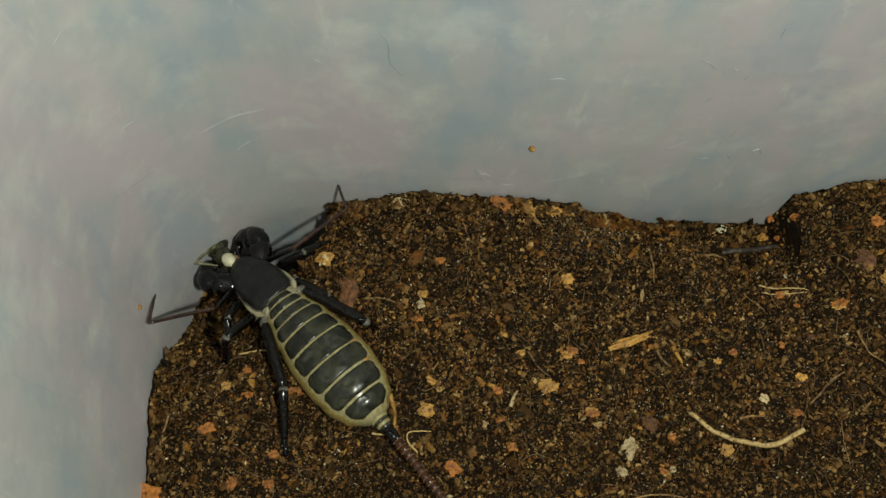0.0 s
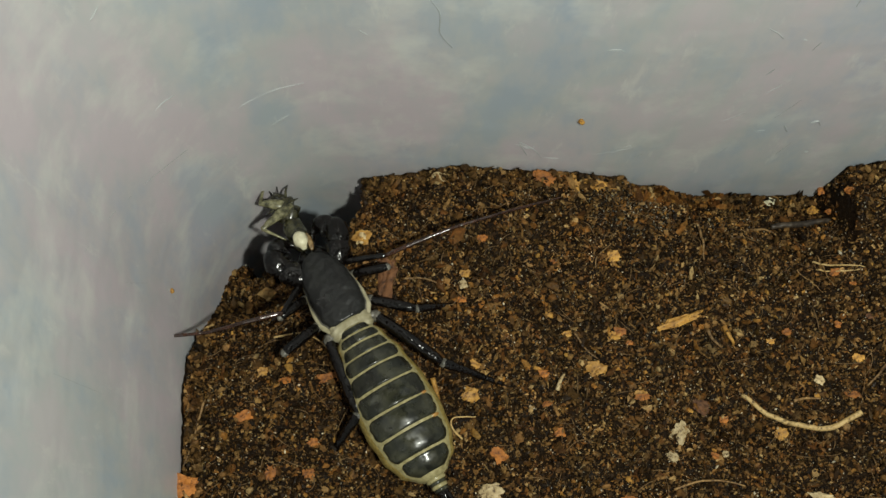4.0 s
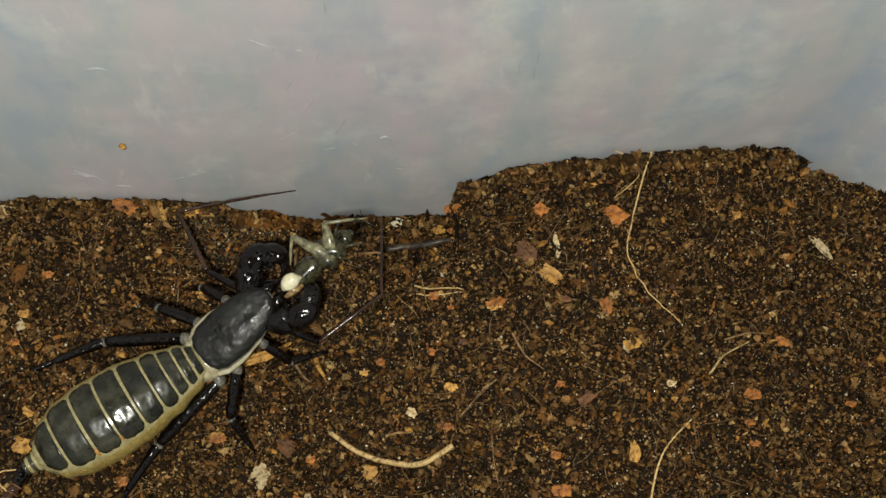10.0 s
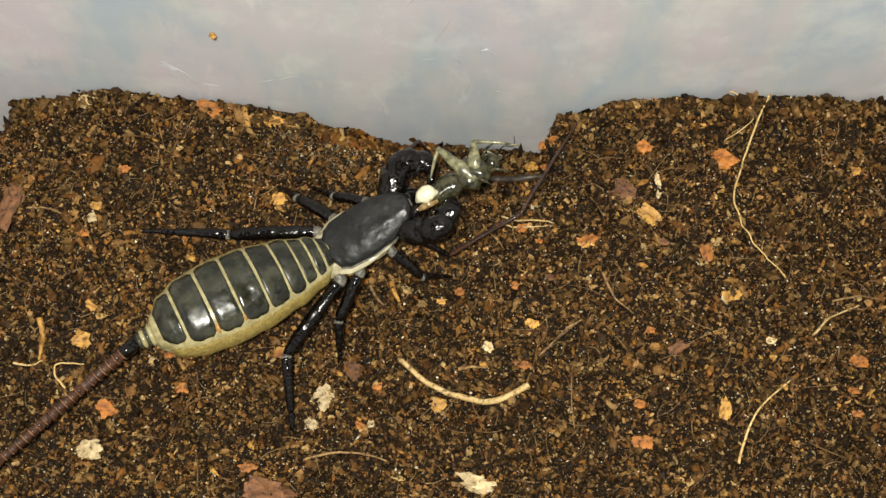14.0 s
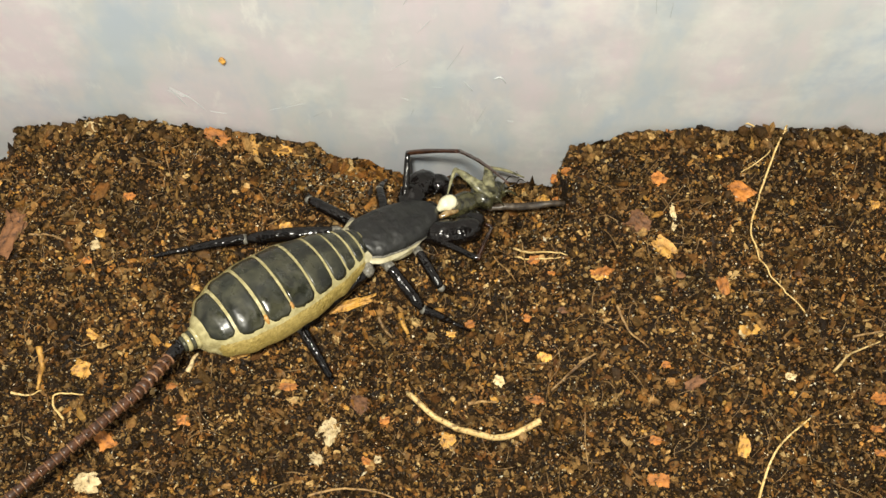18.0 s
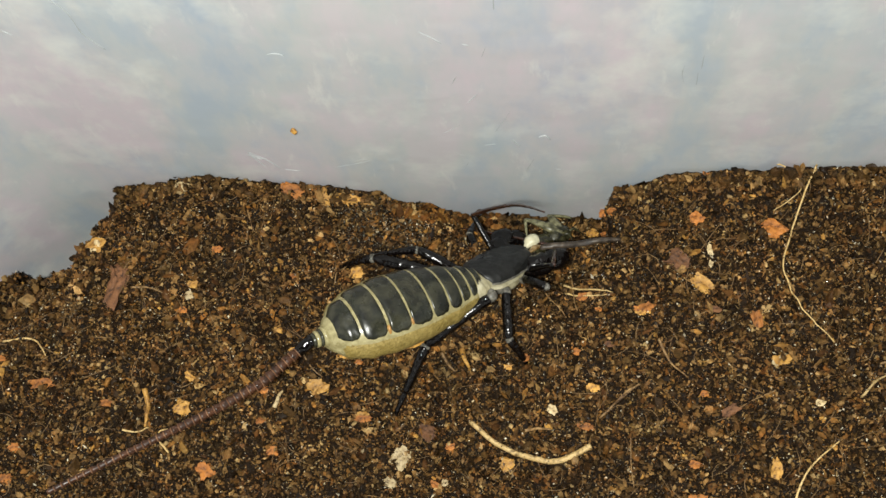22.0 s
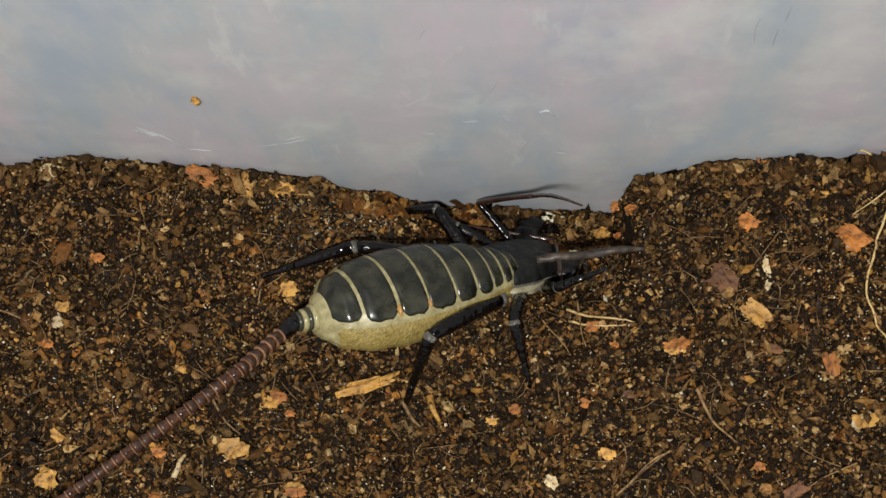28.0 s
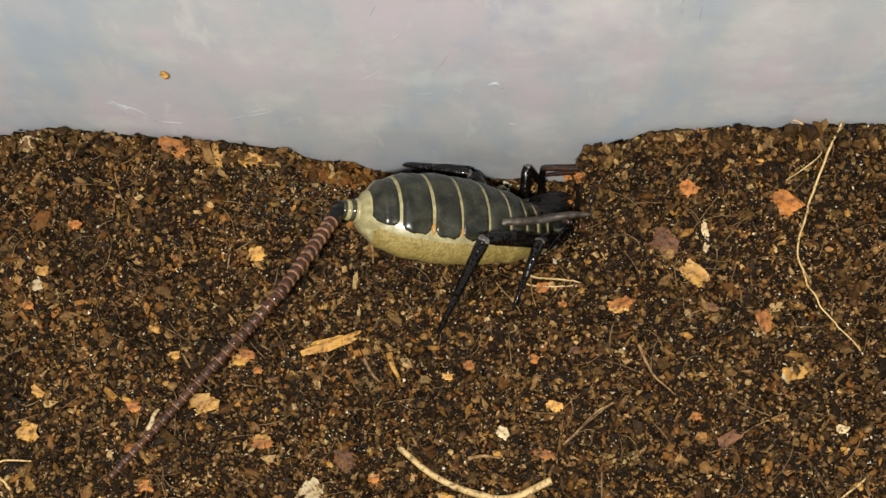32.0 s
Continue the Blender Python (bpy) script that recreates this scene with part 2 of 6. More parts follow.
def tub():
    rings = []
    zs = [FLOOR + (RIM_Z - FLOOR) * k / 8 for k in range(9)]
    for z in zs:
        rings.append([(x, y, z) for x, y in tub_outline(z * DRAFT)])
    rings.append([(x, y, RIM_Z + 0.001) for x, y in tub_outline(RIM_Z * DRAFT + 0.006)])
    rings.append([(x, y, RIM_Z - 0.004) for x, y in tub_outline(RIM_Z * DRAFT + 0.0065)])
    rings.append([(x, y, RIM_Z - 0.002) for x, y in tub_outline(RIM_Z * DRAFT + 0.0016)])
    for z in reversed(zs):
        rings.append([(x, y, z if z > FLOOR else FLOOR - 0.0015) for x, y in tub_outline(z * DRAFT + 0.0015)])
    n = len(rings[0])
    verts = [v for r in rings for v in r]
    faces = [(i * n + k, i * n + (k + 1) % n, (i + 1) * n + (k + 1) % n, (i + 1) * n + k) for i in range(len(rings) - 1) for k in range(n)]
    faces.append(tuple(range(n - 1, -1, -1)))
    faces.append(tuple((len(rings) - 1) * n + k for k in range(n)))
    ob = part("plastic_tub", (verts, faces), PLASTIC)
    return tagged(ob, "milky translucent plastic tub with scratched walls", "tub", kind="structure")


tub_ob = tub()


# ---- the soil ----
def step(a, b, x):
    t = min(1, max(0, (x - a) / (b - a)))
    return t * t * (3 - 2 * t)


def curve(x, pts):
    for (a, u), (b, v) in zip(pts, pts[1:]):
        if x <= b:
            t = min(1, max(0, (x - a) / (b - a)))
            return u + (v - u) * t * t * (3 - 2 * t)
    return pts[-1][1]


BRINK = [(-0.11, -0.006), (-0.074, -0.004), (-0.055, 0.001), (-0.038, -0.002), (-0.026, -0.0045), (-0.018, -0.010), (-0.006, -0.0165), (0.0185, -0.0185), (0.0205, -0.0035), (0.034, 0.003), (0.06, 0.0045), (0.078, 0.003), (0.086, -0.006), (0.11, -0.012)]


PIT_EDGE = [(-0.11, 0.0145), (-0.0996, 0.0138), (-0.091, 0.0092), (-0.082, 0.0105), (-0.0755, 0.0135), (-0.0728, 0.019), (-0.0715, 0.03)]
LEFT_DIP = [(-0.11, -0.018), (-0.0996, -0.017), (-0.091, -0.014), (-0.082, -0.006), (-0.073, 0.0)]
MOUNDS = [(-0.005, -0.02, -0.0045, 0.018), (-0.026, 0.0095, -0.0035, 0.011), (-0.054, 0.004, 0.003, 0.014), (0.044, -0.025, 0.0035, 0.02), (-0.092, -0.022, 0.006, 0.016), (0.045, 0.014, 0.0022, 0.018), (0.0105, 0.0135, -0.0065, 0.0055)]


def soil_height(x, y):
    """The lie of the soil: gently uneven, dug out along the wall, with a burrow down the left corner."""
    p = Vector((x, y, 0))
    h = 0.0012 * noise.noise(p * 60 + Vector((3, 1, 7))) + 0.0011 * noise.noise(p * 160) + 0.0009 * noise.noise(p * 420) + 0.0005 * noise.noise(p * 1000)
    for mx, my, mz, mr in MOUNDS:
        h += mz * math.exp(-((x - mx) ** 2 + (y - my) ** 2) / (2 * mr * mr))
    rough_edge = 0.0013 * noise.noise(p * 300) + 0.0009 * noise.noise(p * 800)
    wall = curve(x, BRINK) + 0.0007 + rough_edge
    reach = 0.016 + 0.003 * step(-0.006, 0.004, x) if -0.03 < x < 0.0195 else 0.010
    w = step(Y1 - reach, Y1 - 0.001, y)
    h = h * (1 - w) + wall * w
    if x < -0.0715:
        dip = step(-0.010, 0.007, y) * step(-0.073, -0.080, x)
        h = h * (1 - dip) + (curve(x, LEFT_DIP) + rough_edge) * dip
        pit = step(0.0, 0.0022, y - curve(x, PIT_EDGE) - 2.0 * rough_edge)
        h = h * (1 - pit) - 0.045 * pit
    return h


def soil_sheet():
    nx, ny = 400, 270
    xs = np.linspace(X0 - 0.001, X1 + 0.001, nx)
    ys = np.r_[np.linspace(Y0 - 0.001, -0.05, 50), np.linspace(-0.0495, Y1 + 0.0012, ny - 50)]
    verts = []
    for y in ys:
        for x in xs:
            z = soil_height(x, y)
            z += 0.0006 * noise.noise(Vector((x, y, z)) * 900)
            verts.append((x, y, z))
    faces = [(j * nx + i, j * nx + i + 1, (j + 1) * nx + i + 1, (j + 1) * nx + i) for j in range(ny - 1) for i in range(nx - 1)]
    ob = part("soil", (verts, faces), SOIL)
    return tagged(ob, "moist dark brown coconut soil filling the tub", "soil", kind="structure")


soil_sheet()

def loft(rings, caps=True):
    """A closed skin through rings of equal counts."""
    n = len(rings[0])
    verts = [tuple(v) for r in rings for v in r]
    faces = [(i * n + k, i * n + (k + 1) % n, (i + 1) * n + (k + 1) % n, (i + 1) * n + k) for i in range(len(rings) - 1) for k in range(n)]
    if caps:
        faces.append(tuple(range(n - 1, -1, -1)))
        faces.append(tuple((len(rings) - 1) * n + k for k in range(n)))
    return verts, faces


def oval(x, w, h, z=0.0, n=24, y=0.0):
    return [(x, y + w * math.cos(2 * math.pi * k / n), z + h * math.sin(2 * math.pi * k / n)) for k in range(n)]


def swept(points, radii, n=14, flat=1.0, rough=0.0):
    """A limb through points with a radius at each, flattened in z, a little lumpy, with rounded ends."""
    pts, radii = [Vector(p) for p in points], list(radii)
    if 3 <= len(pts) <= 6:
        knots = [pts[0] * 2 - pts[1]] + pts + [pts[-1] * 2 - pts[-2]]
        sizes = [radii[0]] + radii + [radii[-1]]
        fine, widths = [], []
        for i in range(1, len(knots) - 2):
            a, b, c, d = knots[i - 1:i + 3]
            for k in range(4):
                t = k / 4
                fine.append(0.5 * ((2 * b) + (c - a) * t + (2 * a - 5 * b + 4 * c - d) * t * t + (3 * b - a - 3 * c + d) * t ** 3))
                widths.append(sizes[i] + (sizes[i + 1] - sizes[i]) * t * t * (3 - 2 * t))
        pts, radii = fine + [pts[-1]], widths + [radii[-1]]
        head, tail_way = (pts[0] - pts[1]).normalized(), (pts[-1] - pts[-2]).normalized()
        pts = [pts[0] + head * radii[0] * 0.5, pts[0] + head * radii[0] * 0.33] + pts + [pts[-1] + tail_way * radii[-1] * 0.33, pts[-1] + tail_way * radii[-1] * 0.5]
        radii = [radii[0] * 0.3, radii[0] * 0.75] + radii + [radii[-1] * 0.75, radii[-1] * 0.3]
    rings = []
    for i, p in enumerate(pts):
        d = (pts[min(i + 1, len(pts) - 1)] - pts[max(i - 1, 0)]).normalized()
        u = Vector((0, 0, 1)).cross(d)
        u = u.normalized() if u.length > 1e-4 else Vector((0, 1, 0))
        w = d.cross(u)
        ring = []
        for k in range(n):
            a = 2 * math.pi * k / n
            r = radii[i] * (1 + rough * noise.noise(p * 900 + Vector((math.cos(a), math.sin(a), 0)) * 1.3))
            ring.append(p + u * math.cos(a) * r + w * math.sin(a) * r * flat)
        rings.append(ring)
    return loft(rings)


def bone(length, profile, bend=0.0, n=12, rough=0.08):
    """A limb piece along x; profile: (share of the length, radius)."""
    pts, radii = [], []
    for k in range(15):
        s = k / 14
        pts.append((length * s, 0, bend * length * math.sin(math.pi * s)))
        radii.append(curve(s, profile))
    return swept(pts, radii, n, 1.0, rough)


MM = 0.001
beast = tagged(new("whip_scorpion"), "black whip scorpion with pale banded swollen abdomen on soil", "whip scorpion")

# -- cephalothorax: from the waist forward along x --
SHIELD = [(0, 2.7), (0.05, 3.8), (0.16, 4.5), (0.4, 4.75), (0.62, 4.45), (0.8, 3.85), (0.92, 3.0), (0.975, 2.1), (1, 0.9)]
HEM = [(0, 0.75), (0.25, 0.85), (0.55, 0.55), (0.8, 0.15), (1, 0.0)]


def shield(length, grow, top, base, x0):
    rings = []
    for i in range(49):
        s = i / 48
        w = (0.94 * curve(s, SHIELD) + grow * curve(s, HEM)) * MM
        dome = top * (0.55 + 0.45 * math.sin(math.pi * min(1, 0.12 + 0.8 * s)) ** 0.6) * MM
        ring = []
        for k in range(60):
            a = 2 * math.pi * k / 60
            c, q = math.cos(a), math.sin(a)
            groove = 0.12 * MM * math.exp(-(c / 0.16) ** 2) * (1 if q > 0 else 0)
            furrow = 0.12 * MM * math.sin(s * 30 + 3 * abs(c)) * max(0, q) * abs(c) * math.exp(-((s - 0.4) / 0.3) ** 2)
            ring.append(((x0 + length * s) * MM, w * math.copysign(abs(c) ** 0.85, c), base * MM + (dome * max(0, q) ** 0.8 if q > 0 else 0.5 * MM * q) - groove + furrow + (0.16 * MM * noise.noise(Vector((s * 15, c * 5, 3))) + 0.07 * MM * noise.noise(Vector((s * 40, c * 14, 8)))) * max(0, q)))
        rings.append(ring)
    return loft(rings)


part("carapace", shield(14.6, 0.0, 2.3, 1.1, 0.0), CARAPACE, beast, "matt black ridged carapace")
part("side_membrane", shield(13.9, 0.8, 0.8, 0.55, -0.7), RIM, beast, "cream membrane round the carapace")
part("carapace_rim", shield(14.9, 0.22, 0.55, 1.12, -0.15), JOINT, beast, "thin pale rim of the carapace")
part("sternum", loft([oval((-0.6 + 13.2 * k / 10) * MM, (1.6 + 2.9 * math.sin(math.pi * k / 10)) * MM, (1.2 + 0.9 * math.sin(math.pi * k / 10)) * MM, -0.6 * MM, 18) for k in range(11)]), RIM, beast, "cream underside")


def collar():
    """The soft folded skin of the waist."""
    rings = []
    for i in range(29):
        a = math.pi * i / 28
        x, r = -0.4 - 3.1 * math.cos(a), max(0.05, math.sin(a)) ** 0.75
        ring = []
        for k in range(32):
            b = 2 * math.pi * k / 32
            fold = 1 + 0.035 * math.sin(i * 1.9 + 1.2 * math.sin(3 * b)) + 0.05 * noise.noise(Vector((x, 2 * math.cos(b), 2 * math.sin(b))))
            ring.append((x * MM, 4.0 * r * fold * math.cos(b) * MM, (0.25 + 2.25 * r * fold * math.sin(b)) * MM))
        rings.append(ring)
    return loft(rings)


part("waist", collar(), RIM, beast, "cream folded membrane of the waist")
for side in (1, -1):
    for ex, ey in ((12.9, 0.45), (10.6, 3.55)):
        part("eye", loft([oval((ex - 0.3 + 0.1 * k) * MM, 0.28 * MM * math.sin(math.pi * (0.08 + 0.84 * k / 6)), 0.28 * MM * math.sin(math.pi * (0.08 + 0.84 * k / 6)), 2.5 * MM if ey < 1 else 1.9 * MM, 8, side * ey * MM) for k in range(7)]), LEG, beast)
    part("chelicera", swept([(12.5 * MM, side * 1.3 * MM, 0.2 * MM), (15 * MM, side * 1.4 * MM, 0.4 * MM), (17 * MM, side * 1.0 * MM, -0.2 * MM)], [1.2 * MM, 1.25 * MM, 0.4 * MM], 12, 1.1), LEG, beast)

# -- pedipalps: stout, curled round the prey --
for side in (1, -1):
    def palp_piece(places, radii, n=20, flat=0.85, rough=0.1):
        return swept([(x * MM, side * y * MM, z * MM) for x, y, z in places], [r * MM for r in radii], n, flat, rough)

    palp = part("pedipalp", palp_piece([(11.2, 2.0, 0.2), (12.6, 3.6, 0.7), (13.9, 4.8, 1.1), (15.0, 5.4, 1.2)], [1.7, 2.2, 2.35, 1.9]), LEG, beast, "stout glossy black pedipalp")
    part("patella", palp_piece([(14.3, 5.1, 1.2), (15.9, 5.9, 1.6), (17.4, 5.9, 1.6), (18.4, 5.2, 1.3)], [1.9, 2.25, 2.15, 1.6]), LEG, palp)
    part("tibia", palp_piece([(17.9, 5.5, 1.3), (19.1, 4.8, 1.3), (19.7, 3.8, 1.0), (19.6, 2.9, 0.7)], [1.6, 1.85, 1.6, 1.0]), LEG, palp)
    part("pincer", palp_piece([(19.7, 3.1, 0.8), (19.2, 2.2, 0.5), (18.3, 1.6, 0.1), (17.4, 1.5, -0.2)], [0.85, 0.7, 0.45, 0.08], 12), LEG, palp)
    part("pincer", palp_piece([(18.8, 4.2, 1.9), (17.9, 3.6, 1.9), (17.1, 3.1, 1.5)], [0.6, 0.4, 0.06], 10), LEG, palp)
    for sx, sy, dx, dy in ((12.8, 2.2, 0.9, -0.8), (13.9, 3.1, 0.9, -0.8), (15.0, 4.0, 0.8, -0.8), (16.3, 4.3, 0.3, -1.0), (17.4, 4.2, -0.2, -1.0), (12.9, 5.0, -0.5, 0.7), (14.4, 6.6, -0.3, 0.7), (16.6, 7.6, 0.1, 0.7)):
        part("spine", swept([(sx * MM, side * sy * MM, 1.9 * MM), ((sx + dx) * MM, side * (sy + dy) * MM, 2.3 * MM)], [0.34 * MM, 0.04 * MM], 8), LEG, palp)

# -- abdomen: back along -x from the waist --
LENGTH, HALF_W, HALF_H = 29.0, 6.9, 5.3
GIRTH = [(0, 0.44), (0.1, 0.62), (0.25, 0.82), (0.45, 0.97), (0.62, 1.0), (0.78, 0.93), (0.9, 0.74), (0.97, 0.46), (1, 0.24)]


def skin_point(s, a, out=0.0):
    g = curve(s, GIRTH)
    c, q = math.cos(a), math.sin(a)
    w, h = HALF_W * g + out, HALF_H * (0.2 + 0.8 * g) * (1.0 if q > 0 else 0.86) + out
    return Vector((-(0.6 + LENGTH * s) * MM, w * c * MM, (h * q + 0.5 * math.sin(math.pi * s)) * MM))


def skin():
    rings = []
    for i in range(49):
        s = i / 48
        ring = []
        for k in range(40):
            a = 2 * math.pi * k / 40
            fold = -0.18 * math.exp(-((math.sin(a) - 0.12) / 0.12) ** 2) + 0.03 * math.sin(s * 95) * math.exp(-((math.sin(a) + 0.1) / 0.35) ** 2)
            ring.append(skin_point(s, a, fold))
        rings.append(ring)
    return loft(rings)


abdomen = part("abdomen", skin(), SKIN, beast, "swollen pale yellowish abdomen")
SEAMS = [0.0, 0.05, 0.115, 0.19, 0.285, 0.41, 0.55, 0.695, 0.845, 0.968]


def plate(s0, s1, half):
    """A dark back plate that follows the skin, with rounded corners and sunk edges."""
    na, ns = 22, 10
    grid = []
    for layer in (0, 1):
        for i in range(ns + 1):
            u = i / ns
            s = s0 + (s1 - s0) * (0.5 + 0.5 * math.copysign(abs(2 * u - 1) ** 0.85, 2 * u - 1))
            edge = abs(2 * u - 1)
            wide = half * (1 - 0.16 * edge ** 5) * (1 + 0.05 * noise.noise(Vector((s * 60, 3, 1))))
            for k in range(na + 1):
                v = 2 * k / na - 1
                v = math.copysign(abs(v) ** 0.9, v)
                rim = max(abs(v) ** 8, edge ** 8)
                dimple = 0.10 * math.exp(-(((abs(v) - 0.36) / 0.12) ** 2 + ((u - 0.45) / 0.22) ** 2))
                lumps = 0.05 * noise.noise(Vector((s * 70, v * 5, 2)))
                out = (0.12 * (1 - rim) + 0.02 - dimple + lumps) if layer == 0 else -0.25
                s += (s1 - s0) * 0.012 * noise.noise(Vector((v * 6, u * 3, s0 * 40)))
                grid.append(skin_point(s, math.pi / 2 + v * wide, out))
    n, m = na + 1, (ns + 1) * (na + 1)
    faces = []
    for i in range(ns):
        for k in range(na):
            q = (i * n + k, i * n + k + 1, (i + 1) * n + k + 1, (i + 1) * n + k)
            faces += [q, tuple(m + j for j in reversed(q))]
    border = [k for k in range(n)] + [i * n + na for i in range(1, ns + 1)] + [ns * n + k for k in range(na - 1, -1, -1)] + [i * n for i in range(ns - 1, 0, -1)]
    for a, b in zip(border, border[1:] + border[:1]):
        faces.append((b, a, m + a, m + b))
    return grid, faces


for i, (s0, s1) in enumerate(zip(SEAMS, SEAMS[1:])):
    gap = 0.006 + 0.002 * (i > 3)
    part("back_plate", plate(s0 + gap, s1 - gap, radians((50, 53, 55, 57, 58, 58, 57, 56, 52)[i])), PLATE, abdomen, "dark grey-green back plate" if i == 4 else "")


def flank(side):
    """The granular ochre fold along one flank, below the back plates."""
    ns, na, grid = 90, 16, []
    for i in range(ns + 1):
        s = 0.03 + 0.93 * i / ns
        for k in range(na + 1):
            v = k / na
            a = radians(35 - 80 * v)
            sink = max(0, abs(2 * v - 1) - 0.7) * 0.9 + max(0, abs(2 * i / ns - 1) - 0.93) * 5
            grain = 0.05 * noise.noise(Vector((s * 120, v * 26, side)))
            p = skin_point(s, a if side > 0 else math.pi - a, 0.08 + grain - sink + 0.05 * math.sin(s * 60) * v)
            grid.append(p)
    n = na + 1
    faces = [(i * n + k, i * n + k + 1, (i + 1) * n + k + 1, (i + 1) * n + k) for i in range(ns) for k in range(na)]
    if side < 0:
        faces = [f[::-1] for f in faces]
    return grid, faces


for side in (1, -1):
    part("flank", flank(side), FLANK, abdomen, "ochre granular flank of the abdomen" if side > 0 else "")


def seam_stain(s, a, size):
    """A small rusty blotch where the skin folds at a seam."""
    grid, n = [], 7
    for i in range(n):
        for k in range(n):
            u, v = 2 * i / (n - 1) - 1, 2 * k / (n - 1) - 1
            r = max(abs(u), abs(v)) / max(1e-6, math.hypot(u, v))
            u, v = u * r, v * r
            out = 0.24 - 0.45 * (u * u + v * v) ** 2
            grid.append(skin_point(s + 0.013 * u * size * (1 + 0.3 * noise.noise(Vector((u, v, s * 9)))), a + 0.17 * v * size, out))
    return grid, [(i * n + k, i * n + k + 1, (i + 1) * n + k + 1, (i + 1) * n + k) for i in range(n - 1) for k in range(n - 1)]


for s_at, size in ((0.695, 1.0), (0.55, 0.75)):
    part("rusty_stain", seam_stain(s_at, radians(138), size), STAIN, abdomen, "rusty orange stain at a seam")
END = (LENGTH + 0.4) * MM
for k, (r, m) in enumerate(((1.75, SKIN), (1.5, PLATE), (1.42, SKIN), (1.28, PLATE), (1.2, LEG))):
    part("tail_ring", loft([oval(-END - (0.15 + 0.62 * k + d) * MM, rr * r * MM, rr * r * MM, 0.35 * MM, 16) for d, rr in ((-0.25, 0.8), (0.0, 1.0), (0.35, 1.0), (0.6, 0.8))]), m, abdomen)
tail_base = part("tail_base", bone(3.0 * MM, [(0, 1.0 * MM), (0.3, 1.08 * MM), (0.85, 0.95 * MM), (1, 0.7 * MM)], 0.0, 14), LEG, beast, "black tail base")

# -- whip: six stiff lengths of many small rings --
TAIL_STEP, TAIL_COUNT = 7.2 * MM, 6
tail = []
for j in range(TAIL_COUNT):
    rings = []
    for i in range(6 * 6 + 1):
        s = i / 36
        r = (0.9 - 0.085 * (j + s)) * (0.74 + 0.42 * ((i % 6) / 5)) * MM
        rings.append(oval(TAIL_STEP * s, r, r, 0, 12))
    length = part("tail_section", loft(rings), TAILM, beast, "red-brown ringed whip tail" if j == 0 else "")
    # a pale ring at each bead, with its glint put into the colour
    for i in range(6):
        r = (0.94 - 0.085 * (j + i / 6)) * MM
        part("bristle_glint_ring", loft([oval(TAIL_STEP * (i / 6) + d * MM, r * q, r * q, 0, 12) for d, q in ((-0.05, 0.9), (0.04, 1.12), (0.14, 0.95))]), TAIL_GLINT, length)
    tail.append(length)

